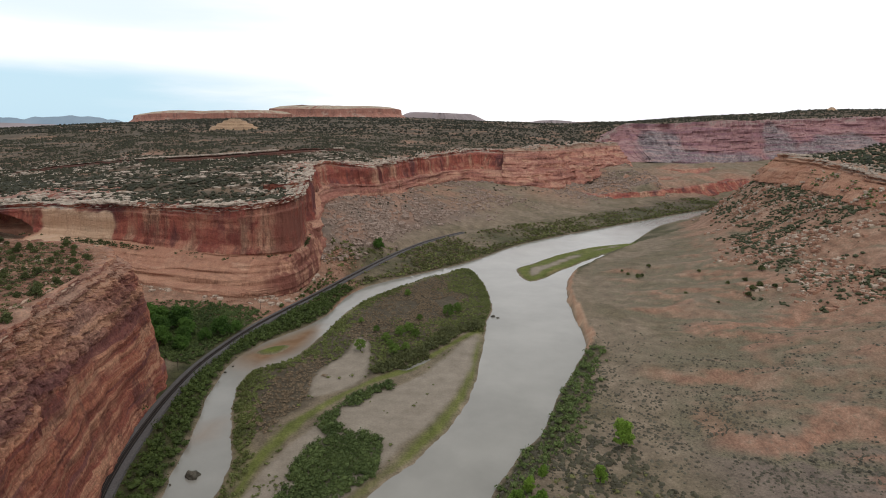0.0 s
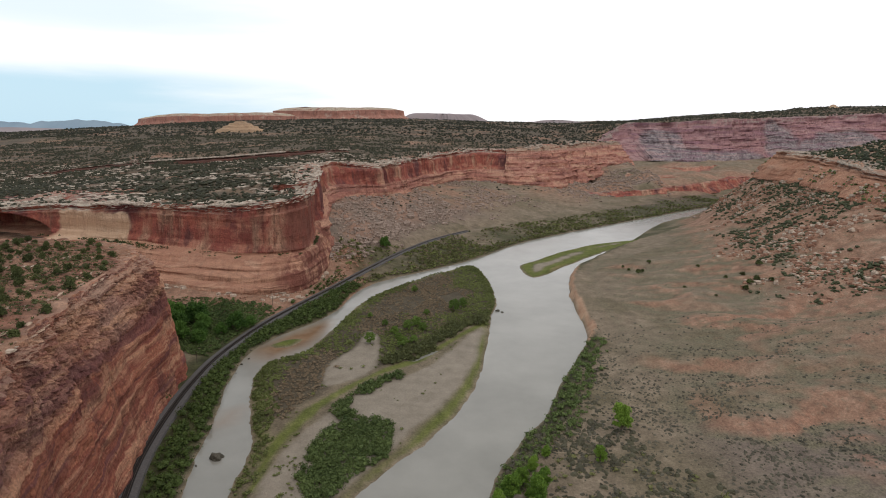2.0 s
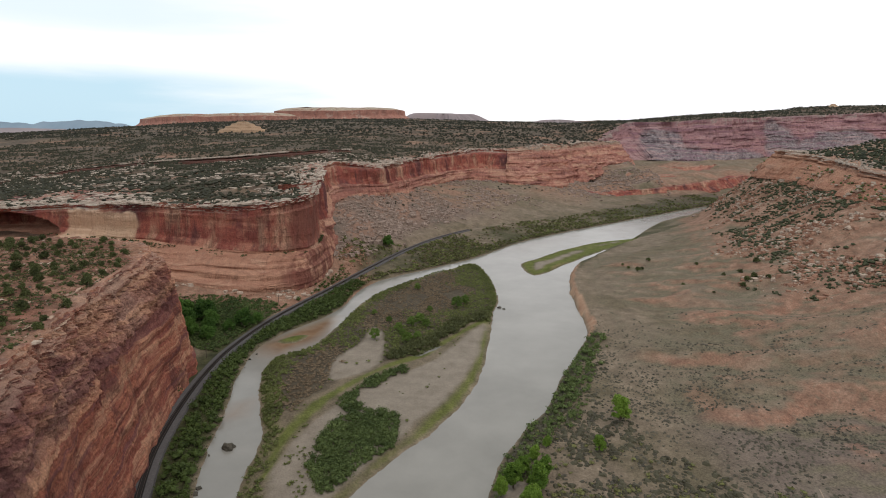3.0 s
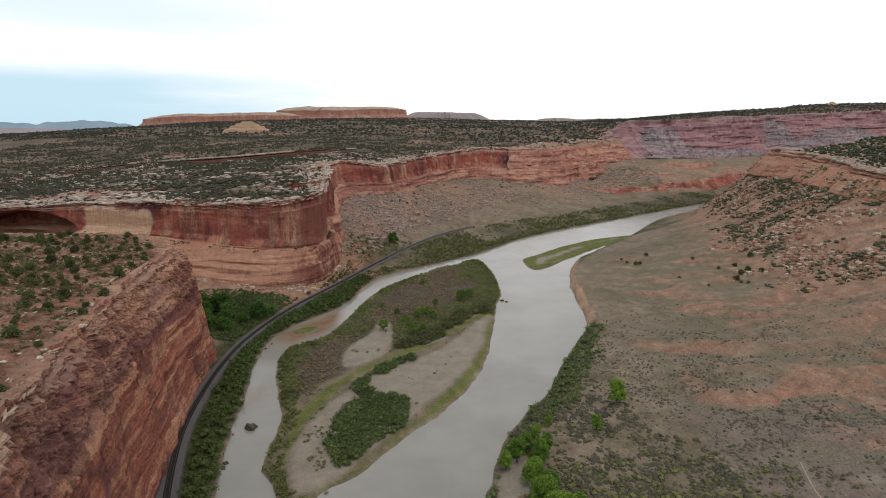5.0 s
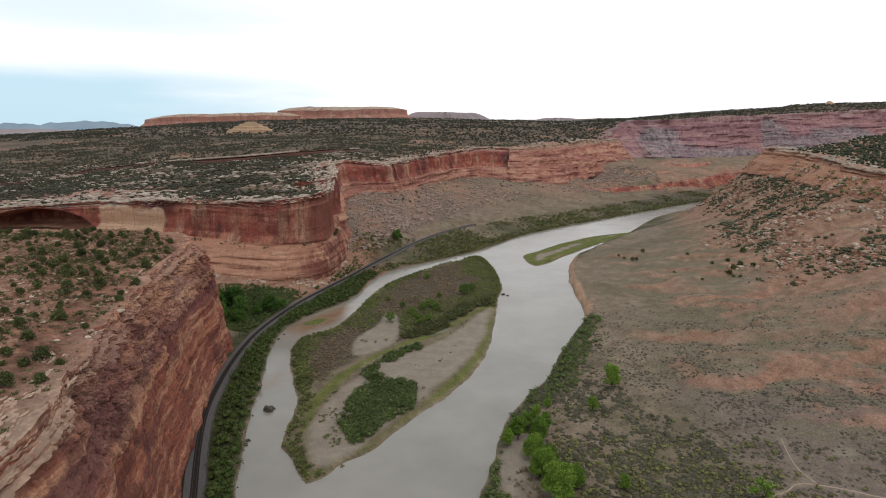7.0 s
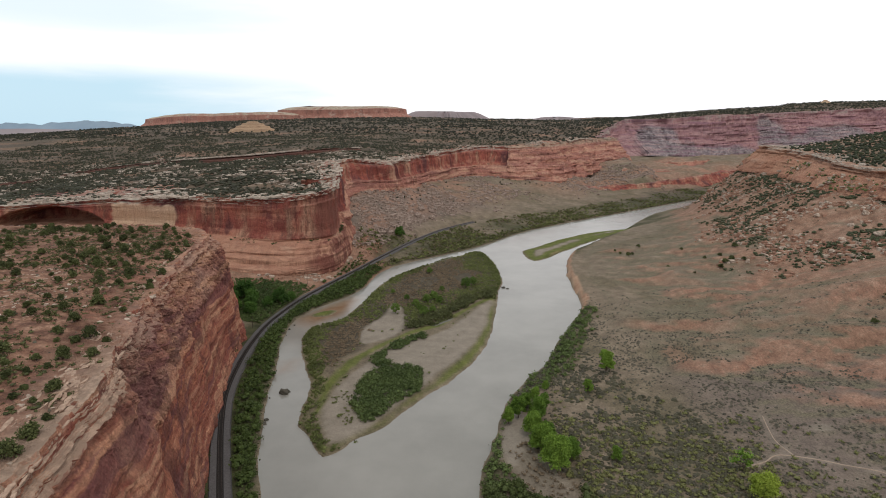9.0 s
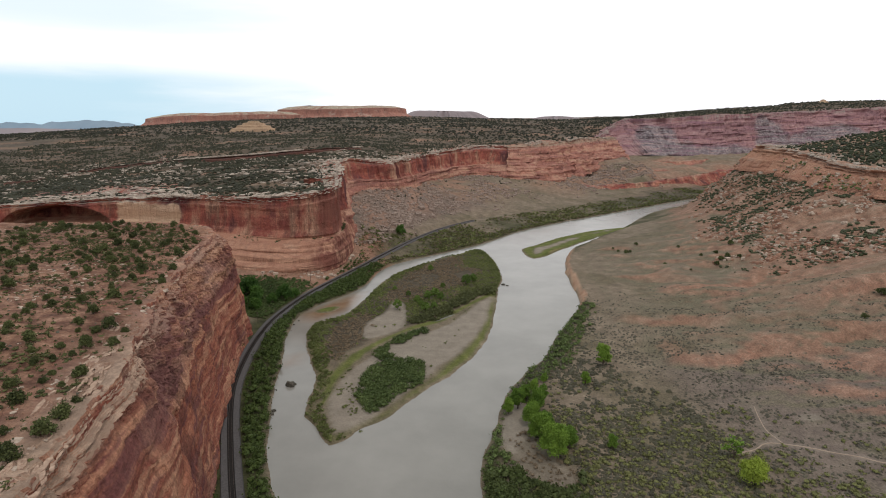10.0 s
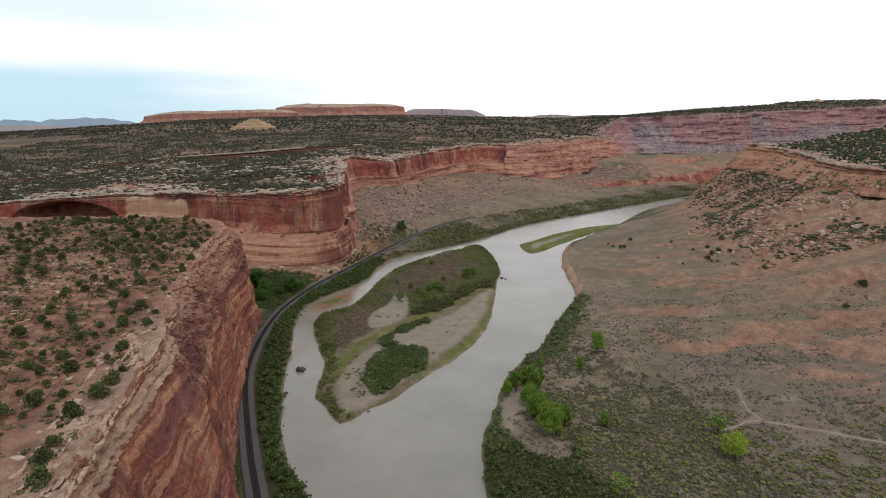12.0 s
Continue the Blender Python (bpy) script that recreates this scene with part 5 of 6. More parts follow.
def along_rim(rim, count, near, far, top, keep=lambda x, y: np.ones(len(x)), power=1.6):
    """Places behind a rim line, thickest by its edge, and the line's direction at each."""
    line = spline([q[:2] for q in rim], 2.0)
    k = rng.integers(0, len(line) - 1, count)
    t = line[k + 1] - line[k]
    t = t / np.linalg.norm(t, axis=1)[:, None]
    side = np.c_[-t[:, 1], t[:, 0]]
    back = near + (far - near) * rng.random(count) ** power
    probe = line[len(line) // 2] + 15 * side[np.argmin(np.abs(k - len(line) // 2))]
    if top_of(*probe) < 0:
        side = -side
    xy = line[k] + side * back[:, None]
    ok = (rng.random(count) < keep(xy[:, 0], xy[:, 1])) & (top_of(xy[:, 0], xy[:, 1]) > near - 2)
    return np.c_[xy, top(xy[:, 0], xy[:, 1])][ok], t[ok]


talus = scatter(48000, -270, 330, 480, 1650, lambda x, y, z: (top_of(x, y) < -14) * smooth(9, 20, z + fbm(x, y, 40, 3, 61) * 10) * (x < 0.75 * (y - 520)) * smooth(-0.25, 0.3, fbm(x, y, 60, 4, 62) + 0.5 * smooth(860, 700, y)))
rocks("talus_rocks", talus, 0.5, 3.4, TALUS_ROCK, "grey-brown fallen sandstone blocks on the talus slope", power=3)
spur_line = lambda x, y: np.abs(fbm(x * 0.32 + 0.12 * y, y, 42, 4, 142))
heap = lambda x, y: smooth(1.15, 0.75, np.hypot((x - 275) / 66, (y - 468) / 52) + fbm(x, y, 40, 3, 171) * 0.4)
rubble = scatter(60000, 190, 460, 430, 900, lambda x, y, z: (top_of(x, y) < -8) * smooth(24, 34, z + fbm(x, y, 35, 3, 63) * 10) * np.maximum(smooth(0.08, 0.36, fbm(x, y, 34, 4, 64)), 0.4 * smooth(0.12, 0.04, spur_line(x, y)) * smooth(480, 560, y)) + (top_of(x, y) < -8) * heap(x, y) * smooth(-0.05, 0.25, fbm(x, y, 18, 4, 165)))
pick = rng.random(len(rubble)) < 0.45
rocks("slope_rubble", rubble[pick], 0.3, 2.2, BOULDER, "pale broken sandstone blocks scattered down the slope", flat=0.95, power=4.5, boxy=0.8)
rocks("red_rubble", rubble[~pick], 0.3, 2.4, RED_BOULDER, "red-brown broken rock between the pale blocks", flat=0.9, power=3.5, boxy=0.8)
blocks = scatter(5200, -240, -60, 500, 900, lambda x, y, z: (top_of(x, y) < -14) * smooth(12, 22, z + fbm(x, y, 30, 3, 61) * 8) * smooth(-0.1, 0.3, fbm(x, y, 40, 3, 68)) * smooth(900, 760, y))
rocks("talus_blocks", blocks, 0.9, 4.2, TALUS_ROCK, "large grey-brown fallen blocks below the corner of the canyon wall", power=2.5, boxy=0.75)
low = scatter(5000, -240, -150, 405, 560, lambda x, y, z: (top_of(x, y) < -24) * (line_distance(x, y, TRACK) > 7) * smooth(5, 9, z) * 0.5)
rocks("foot_rubble", low, 0.3, 1.6, RED_BOULDER, "red rock debris at the foot of the mesa wall", power=3)
foot_line = spline([q[:2] for q in MESA_FOOT[5:11]], 1.0)
foot_pos = foot_line[rng.integers(0, len(foot_line), 420)] + rng.normal(0, 7.0, (420, 2))
foot_pos = np.c_[foot_pos, ground_height(foot_pos[:, 0], foot_pos[:, 1])]
foot_pos = foot_pos[(foot_pos[:, 2] < 40) & (fbm(foot_pos[:, 0], foot_pos[:, 1], 22, 3, 169) > 0.0)]
rocks("foot_blocks", foot_pos, 0.3, 2.4, BOULDER, "pale fallen blocks at the foot of the slickrock", flat=0.7, power=3, boxy=0.8)
slabs = scatter(14000, -1000, -150, 455, 900, lambda x, y, z: (signed(x, y, PLATEAU) > 4) * smooth(-0.1, 0.4, fbm(x, y * 2, 50, 4, 65) + 0.7 * smooth(90, 0, signed(x, y, PLATEAU))))
rocks("plateau_slabs", slabs, 0.6, 4.8, PALE_SLAB, "flat pale sandstone slabs lying on the plateau", flat=0.22, power=3)
pos = np.repeat(spline(LEDGE, 1.5), 2, axis=0)
pos[:, :2] += rng.normal(0, 1.2, (len(pos), 2)) + np.array([0, 1.5])
pos = pos[fbm(pos[:, 0], pos[:, 1] * 0, 70, 3, 168) > -0.2]
plates("ledge_plates", pos + np.array([0, 0, 0.9]), np.tile([1.0, 0.1], (len(pos), 1)), 1.5, 6.0, (0.5, 1.3), PALE_SLAB, "thick pale slabs on the plateau ledge")
clumped = lambda size, seed, lo=-0.15, hi=0.25: (lambda x, y: smooth(lo, hi, fbm(x, y, size, 3, seed)))
pos, way = along_rim(MESA_RIM, 4200, -1.5, 40, upland_height, clumped(28, 161, -0.2, 0.3))
plates("mesa_rim_plates", pos + np.array([0, 0, 0.5]), way, 1.2, 6.5, (0.4, 1.3), PALE_SLAB, "cream ledge plates along the mesa rim")
pos, way = along_rim(RIM, 3000, -1.0, 30, upland_height, clumped(34, 162, -0.1, 0.3))
plates("canyon_rim_plates", pos + np.array([0, 0, 0.5]), way, 1.5, 6.0, (0.4, 1.3), PALE_SLAB, "pale ledge plates along the canyon rim")
pos, way = along_rim(EAST_RIM[:9], 1900, -1.0, 34, east_top_height, clumped(16, 163, -0.05, 0.35), 1.2)
plates("rimrock_plates", pos + np.array([0, 0, 0.8]), way, 0.8, 4.6, (0.4, 1.3), PALE_SLAB, "pale layered rimrock plates on the edge of the plateau")
pos, way = along_rim(NEAR_RIM[:13], 4200, -0.5, 13, near_top_height, lambda x, y: smooth(-0.1, 0.35, fbm(x, y, 14, 3, 164) + 0.6 * smooth(110, 20, y)) * (0.3 + 0.5 * smooth(130, 60, y)))
plates("edge_plates", pos + np.array([0, 0, 0.35]), way, 0.4, 3.6, (0.1, 0.38), EDGE_SLAB, "cream sandstone plates stepping along the cliff edge", (2.2, 6.0), 2.6)
pos = scatter(9000, -420, -90, -60, 285, lambda x, y, z: smooth(9, 14, signed(x, y, NEAR_MESA)) * smooth(0.22, 0.42, fbm(x, y, 24, 4, 166)) * 0.6)
plates("mesa_plates", pos, np.tile([0.8, 0.6], (len(pos), 1)), 0.3, 1.7, (0.06, 0.22), EDGE_SLAB, "bare pinkish sandstone plates between the shrubs")
pos = scatter(8000, -1050, -190, 500, 950, lambda x, y, z: (signed(x, y, PLATEAU) > 25) * smooth(0.1, 0.35, fbm(x * 0.5, y * 1.6, 40, 4, 167)))
plates("plateau_plates", pos + np.array([0, 0, 0.2]), np.tile([1.0, 0.05], (len(pos), 1)), 1.0, 5.5, (0.3, 0.9), PALE_SLAB, "long pale ledges on the scrubby plateau")
near_slabs = scatter(13000, -420, -60, -60, 290, lambda x, y, z: smooth(0, 2, signed(x, y, NEAR_MESA)) * smooth(-0.1, 0.4, fbm(x, y, 22, 4, 66) + 0.7 * smooth(26, 2, signed(x, y, NEAR_MESA))))
rocks("mesa_top_slabs", near_slabs, 0.2, 1.2, BOULDER, "pale weathered sandstone slabs along the mesa edge", flat=0.28, power=3, boxy=0.2)
rim_blocks = scatter(16000, -300, -60, -90, 292, lambda x, y, z: smooth(-1, 1, signed(x, y, NEAR_MESA)) * smooth(15, 2, signed(x, y, NEAR_MESA) + fbm(x, y, 12, 3, 67) * 8) * (0.25 + 0.75 * smooth(140, 50, y)))
rocks("rim_blocks", rim_blocks, 0.3, 1.4, BOULDER, "pale cream sandstone blocks along the cliff edge", flat=0.35, power=3, boxy=0.9)
east_slabs = scatter(2500, 370, 760, 480, 930, lambda x, y, z: smooth(0, 2, signed(x, y, EAST_MESA)) * smooth(50, 5, signed(x, y, EAST_MESA)))
rocks("rimrock_slabs", east_slabs, 0.6, 3.4, PALE_SLAB, "pale rimrock slabs along the plateau edge", flat=0.3, power=3)
shore = np.array([p for p in WEST_BANK if 60 < p[1] < 400], float)
shore = spline(shore, 3.0)
sp = shore[rng.random(len(shore)) < 0.2] + rng.normal(0, 1.2, (1, 2))
sp = np.c_[sp + rng.normal(0, 1.4, sp.shape), np.full(len(sp), 0.1)]
rocks("shore_rocks", sp, 0.25, 1.2, DARK_ROCK, "small rocks along the river's edge", power=2)


def boulder(x, y, r, label, mat, squash=0.8, name="boulder"):
    bm = bmesh.new()
    bmesh.ops.create_icosphere(bm, subdivisions=3, radius=1.0)
    off = Vector((x * 0.37, y * 0.21, r))
    for v in bm.verts:
        k = 1 + 0.45 * noise.noise(v.co * 1.3 + off) + 0.15 * noise.noise(v.co * 4 + off)
        v.co = Vector((v.co.x * k * r, v.co.y * k * r * 0.8, max(v.co.z, -0.5) * k * r * squash))
    me = bpy.data.meshes.new(name)
    bm.to_mesh(me)
    bm.free()
    ob = put(name, me, mat, label=label, category="boulder")
    z = float(ground_height(np.array([x]), np.array([y]))[0])
    ob.location = (x, y, max(z, -0.2) + r * 0.2)
    return ob


boulder(-130, 198, 3.1, "dark brush-topped rock standing in the shallow river channel", DARK_ROCK, 0.75, "river_rock")
for bx, by, br in ((-11, 432, 1.8), (-7, 429, 1.2)):
    tagged(boulder(bx, by, br, "dark driftwood-covered rock at the island's point", DARK_ROCK, 0.6, "river_rock"), group="island point rocks")
for bx, by, br in ((-148, 762, 8), (-132, 768, 6), (-118, 800, 6.5), (-150, 735, 5), (-165, 700, 5), (-128, 742, 7), (-105, 830, 5), (-170, 745, 4.5), (-140, 790, 4), (-178, 650, 4)):
    tagged(boulder(bx, by, br * 0.75, "large pale fallen boulder on the talus slope", TALUS_ROCK), group="talus boulders")
for bx, by, br in ((300, 470, 3.6), (285, 455, 2.6), (322, 500, 3.2), (262, 520, 2.6), (345, 520, 3.5), (310, 540, 3), (275, 480, 2.2), (330, 470, 4), (350, 560, 3), (296, 600, 3)):
    tagged(boulder(bx, by, br, "large pale sandstone boulder on the rubble slope", BOULDER), group="slope boulders")


# ---- plants ----
TUFT = np.array([(math.cos(a) * 1.0, math.sin(a) * 1.0, 0.0) for a in np.arange(6) * math.pi / 3] + [(math.cos(a) * 0.55, math.sin(a) * 0.55, 0.8) for a in np.arange(3) * 2.094 + 0.5])
TUFT_F = np.array([(0, 1, 6), (1, 7, 6), (1, 2, 7), (2, 3, 7), (3, 8, 7), (3, 4, 8), (4, 5, 8), (5, 6, 8), (5, 0, 6), (6, 7, 8)])


def leafy(pos, radius, height, leaves, size, core=0.6, lift=0.5):
    """Bushes: at each place a dark inner body and a shell of small leaf clumps. Triangles, one mesh."""
    n = len(pos)
    radius, height = np.broadcast_to(radius, n), np.broadcast_to(height, n)
    c = pos + np.c_[np.zeros((n, 2)), height * lift]
    ext = np.c_[radius, radius, height * (1 - lift)]
    va, fa = blobs(ICO, ICO_F, c, ext * core, 0.3)
    d = rng.normal(size=(n, leaves, 3))
    d /= np.linalg.norm(d, axis=2)[..., None]
    d[..., 2] = np.where(d[..., 2] < -0.35, -d[..., 2], d[..., 2])
    p = c[:, None] + d * ext[:, None] * rng.uniform(0.5, 1.28, (n, leaves, 1))
    p = p.reshape(-1, 3)
    s = (np.broadcast_to(size, n)[:, None] * rng.uniform(0.6, 1.4, (n, leaves))).reshape(-1, 1)
    a = rng.normal(size=p.shape)
    a /= np.linalg.norm(a, axis=1)[:, None]
    b = np.cross(a, rng.normal(size=p.shape))
    b /= np.linalg.norm(b, axis=1)[:, None] + 1e-6
    quad = np.stack([p + a * s, p + b * s * 0.8, p - a * s * 0.9, p - b * s * 0.7], 1).reshape(-1, 3)
    k = 4 * np.arange(len(p))[:, None] + len(va)
    fb = np.vstack([k + np.array([[0, 1, 2]]), k + np.array([[0, 2, 3]])])
    return np.vstack([va, quad]), np.vstack([fa, fb])


def bushes(name, pos, r, h, mat, label, leaves=0, size=0.4, category="shrubs", cheap=False):
    """One piece of growth too many to count; r and h are (least, most)."""
    n = len(pos)
    u = rng.random(n) ** 1.4
    rad, hgt = r[0] + (r[1] - r[0]) * u, h[0] + (h[1] - h[0]) * np.clip(u + rng.normal(0, 0.15, n), 0, 1)
    if leaves:
        v, f = leafy(pos, rad, hgt, leaves, size * (0.7 + 0.6 * u))
    else:
        shape, faces, lift = (TUFT, TUFT_F, -0.05) if cheap else (ICO, ICO_F, 0.35)
        v, f = blobs(shape, faces, pos + np.c_[np.zeros((n, 2)), hgt * lift], np.c_[rad, rad * rng.uniform(0.7, 1.2, n), hgt * (1.15 if cheap else 0.65)], 0.34)
    return put(name, mesh_from(name, v, f), mat, label=label, category=category, kind="stuff")


# plateau scrub, thinner on bare slabs
patchy = lambda x, y, lo=-0.35, hi=0.35, size=70, seed=71: smooth(lo, hi, fbm(x, y, size, 4, seed))
p = scatter(165000, -1250, 60, 460, 1400, lambda x, y, z: smooth(3, 12, signed(x, y, PLATEAU)) * (0.15 + 0.85 * patchy(x, y * 1.8, -0.4, 0.15)) * patchy(x, y, -0.6, 0.2, 22, 93) * (x > -1.15 * y - 60))
near_part = p[:, 1] < 720
bushes("plateau_scrub", p[near_part], (0.7, 3.0), (0.7, 2.6), SCRUB, "dark green juniper scrub dotted over the plateau")
upper = p[~near_part]
upper = upper[(upper[:, 1] < 900) | (rng.random(len(upper)) < 0.45)]
bushes("upper_scrub", upper, (0.7, 2.8), (0.8, 2.9), SCRUB, "dark juniper scrub on the rising plateau", cheap=True)
p = scatter(44000, -3000, 420, 1400, 2900, lambda x, y, z: smooth(3, 12, signed(x, y, PLATEAU)) * (0.3 + 0.7 * patchy(x, y, size=160)) * (x > -1.15 * y - 60))
bushes("far_scrub", p, (2.2, 5.4), (2.0, 4.4), SCRUB, "distant dark juniper woods on the high plateau", category="woods", cheap=True)
p = scatter(9000, 250, 1900, 1860, 2450, lambda x, y, z: smooth(5, 20, signed(x, y, PLATEAU)) * 0.9)
bushes("rim_woods", p, (2.0, 4.6), (2.0, 4.4), SCRUB, "dark woods on top of the far cliff", category="woods", cheap=True)
p = scatter(12000, 372, 1000, 480, 1190, lambda x, y, z: smooth(4, 25, signed(x, y, EAST_MESA) + fbm(x, y, 40, 3, 72) * 14) * 0.9)
bushes("east_woods", p, (1.2, 3.2), (1.4, 3.6), SLOPE_SHRUB, "dense dark green junipers on the side plateau", category="woods")
p = scatter(30000, 180, 470, 430, 930, lambda x, y, z: (top_of(x, y) < -6) * smooth(26, 38, z + fbm(x, y, 40, 3, 73) * 10) * np.maximum(0.8 * patchy(x, y, 0.0, 0.3, 36, 74), smooth(0.1, 0.3, spur_line(x, y)) * smooth(520, 640, y)) * 0.75 + (top_of(x, y) < -6) * 0.45 * heap(x, y) * patchy(x, y, -0.1, 0.25, 15, 172))
bushes("slope_shrubs", p, (0.6, 2.5), (0.7, 2.3), SLOPE_SHRUB, "dark green shrubs among the rubble of the slope")
p = scatter(5200, -260, 330, 500, 1650, lambda x, y, z: (top_of(x, y) < -12) * smooth(9, 22, z) * (x < 0.75 * (y - 520)) * patchy(x, y, 0.0, 0.5, 50, 75) * 0.6)
bushes("talus_shrubs", p, (0.8, 2.2), (0.8, 2.2), SCRUB, "scattered dark shrubs on the talus slope")
# brush by the river
def bank(x, y, z, a, b):
    d = land_distance(x, y)
    return smooth(0.5, 2.0, d - 4.0 * smooth(560, 700, y)) * smooth(b, a, d + fbm(x, y, 20, 3, 77) * 5) * (line_distance(x, y, TRACK) > 6.5) * (top_of(x, y) < -16)


p = scatter(30000, -185, -10, -60, 480, lambda x, y, z: bank(x, y, z, 26, 40) * (signed(x, y, ISLAND) < -2) * (signed(x, y, GREEN_BAR) < -3) * (x < -0.1 * y - 20) * 0.62)
bushes("bank_willows", p, (1.0, 3.1), (1.4, 4.6), WILLOW, "dense green willows between the railway and the river", 34, 0.36)
line = spline([q for q in WEST_BANK if 455 < q[1] < 1300], 2.0)
pick = rng.integers(0, len(line) - 1, 15000)
along = line[pick + 1] - line[pick]
along /= np.linalg.norm(along, axis=1)[:, None]
off = 3.0 + 82 * rng.random(15000) ** 1.5
xy = line[pick] + np.c_[-along[:, 1], along[:, 0]] * off[:, None]
z = ground_height(xy[:, 0], xy[:, 1])
ok = (land_distance(xy[:, 0], xy[:, 1]) > 2.5) & (line_distance(xy[:, 0], xy[:, 1], TRACK) > 6) & (top_of(xy[:, 0], xy[:, 1]) < -20) & (rng.random(15000) < 0.08 + 0.7 * np.maximum(0.7 * smooth(12, 5, off), patchy(xy[:, 0], xy[:, 1], -0.2, 0.3, 45, 78)))
p = np.c_[xy, z][ok]
bushes("far_bank_willows", p[::2], (1.0, 2.8), (1.2, 3.2), GREASEWOOD, "green willow thickets along the far river bank", 9, 0.65)
bushes("far_bank_brush", p[1::4], (0.9, 2.3), (0.8, 2.2), BROWN_BRUSH, "brown brush on the far river bank", 10, 0.5)
bushes("far_bank_greens", p[3::4], (0.9, 2.6), (0.9, 2.6), OLIVE, "fresh green brush on the far river bank", 12, 0.55)
p = scatter(9000, -30, 75, -60, 366, lambda x, y, z: bank(x, y, z, 13, 20) * (x > -14 + 0.02 * y) * (signed(x, y, BARE_BANK) < -1) * (signed(x, y, DEAD_PATCH) < 0) * 0.65)
bushes("east_bank_willows", p, (0.8, 2.3), (1.0, 3.4), THICKET_LEAF, "strip of green willows on the river bank", 34, 0.34)
p = scatter(6200, -14, 84, 10, 128, lambda x, y, z: (signed(x, y, DEAD_PATCH) < 0) * smooth(1, 3, land_distance(x, y)) * smooth(84, 52, x + 0.75 * (y - 60) + fbm(x, y, 20, 3, 79) * 14) * 0.75)
bushes("river_thicket", p, (0.9, 2.8), (1.2, 3.6), DARK_THICKET, "dark green thicket at the river bend", 26, 0.4)
p = scatter(9000, -300, -150, 300, 405, lambda x, y, z: (top_of(x, y) < -18) * (line_distance(x, y, TRACK) > 7) * smooth(95, 50, np.hypot(x + 225, (y - 345) * 1.3)) * (signed(x, y, RIVER) < -3) * 0.75)
bushes("side_canyon_brush", p, (0.6, 1.9), (0.7, 2.2), THICKET_LEAF, "green and olive brush in the mouth of the side canyon", 16, 0.42)
# the island
p = scatter(26000, -160, -10, 225, 590, lambda x, y, z: smooth(-2, 4, signed(x, y, BROWN)) * (signed(x, y, SAND_C) < 0) * np.where(signed(x, y, SAND_A) > -1, 0.25 * patchy(x, y, 0.0, 0.3, 10, 180), patchy(x, y, -0.7, -0.1, 30, 80)) * 0.6)
oval = lambda x, y, cx, cy, a, b: smooth(1.25, 0.7, np.hypot((x - cx) / a, (y - cy) / b) + fbm(x, y, 24, 3, 97) * 0.5)
dry = np.maximum.reduce([oval(p[:, 0], p[:, 1], -120, 275, 16, 48), oval(p[:, 0], p[:, 1], -76, 455, 36, 74), oval(p[:, 0], p[:, 1], -100, 400, 20, 40), oval(p[:, 0], p[:, 1], -48, 470, 14, 24)])
olive = dry < rng.random(len(p))
bushes("island_brush", p[~olive], (0.5, 1.4), (0.5, 1.3), BROWN_BRUSH, "brown leafless brush covering the island", 20, 0.26)
bushes("island_green_brush", p[olive], (0.5, 1.6), (0.6, 1.7), OLIVE, "olive green brush on the island", 24, 0.26)
edge_line = [(-74, 314), (-57, 341), (-40, 382), (-24, 404)]
p = scatter(42000, -160, -10, 140, 590, lambda x, y, z: np.maximum.reduce([smooth(5, 2, line_distance(x, y, THICKET_ARM) + fbm(x, y, 9, 3, 88) * 5) * 0.8, smooth(7, 4, line_distance(x, y, edge_line) + fbm(x, y, 12, 3, 188) * 4),
            smooth(-1, 2, signed(x, y, THICKET) + fbm(x, y, 14, 3, 98) * 5), (signed(x, y, ISLAND) > 1.5) * smooth(14, 5, signed(x, y, ISLAND) + fbm(x, y, 20, 3, 81) * 7) * (signed(x, y, SANDBAR) < -3) * (line_distance(x, y, EAST_FRINGE) > 9) * patchy(x, y, -0.4, 0.2, 35, 91)]) * 0.85)
in_thicket = (signed(p[:, 0], p[:, 1], THICKET) > -8) | (line_distance(p[:, 0], p[:, 1], THICKET_ARM) < 8)
by_channel = line_distance(p[:, 0], p[:, 1], edge_line) < 8
bushes("island_willows", p[in_thicket], (0.7, 2.4), (0.8, 3.2), THICKET_LEAF, "dense dark green willow thicket on the sand bar", 60, 0.28)
bushes("channel_willows", p[by_channel & ~in_thicket], (0.9, 2.6), (1.2, 4.2), CHANNEL_LEAF, "dark olive willows along the dry side channel", 50, 0.28)
bushes("island_edge_brush", p[~in_thicket & ~by_channel], (0.5, 1.7), (0.6, 2.0), OLIVE, "olive green brush along the island's edges", 34, 0.26)
p = scatter(4200, -112, -30, 145, 380, lambda x, y, z: (signed(x, y, SANDBAR) > -3) * np.maximum(patchy(x, y, 0.1, 0.4, 12, 82) * (0.06 + 0.5 * smooth(215, 190, y)), 0.8 * smooth(7, 3, line_distance(x, y, CHANNEL)) * patchy(x, y, 0.0, 0.3, 14, 99)))
bushes("sandbar_shrubs", p, (0.4, 1.2), (0.4, 1.1), OLIVE, "small green shrubs on the sand bar", 24, 0.24)
p = scatter(1500, -2, 36, 108, 164, lambda x, y, z: smooth(-2, 2, signed(x, y, DEAD_PATCH)) * 0.16)
bushes("dry_thicket", p, (0.6, 1.4), (0.6, 1.5), BROWN_BRUSH, "dead brown brush behind the river bank", 30, 0.24)
both = spline([(*a, *b) for a, b in zip(MESA_RIM[4:12], MESA_FOOT[4:12])], 0.55)
at = rng.uniform(0.2, 0.46, len(both))[:, None]
bench = both[:, :3] * (1 - at) + both[:, 3:] * at
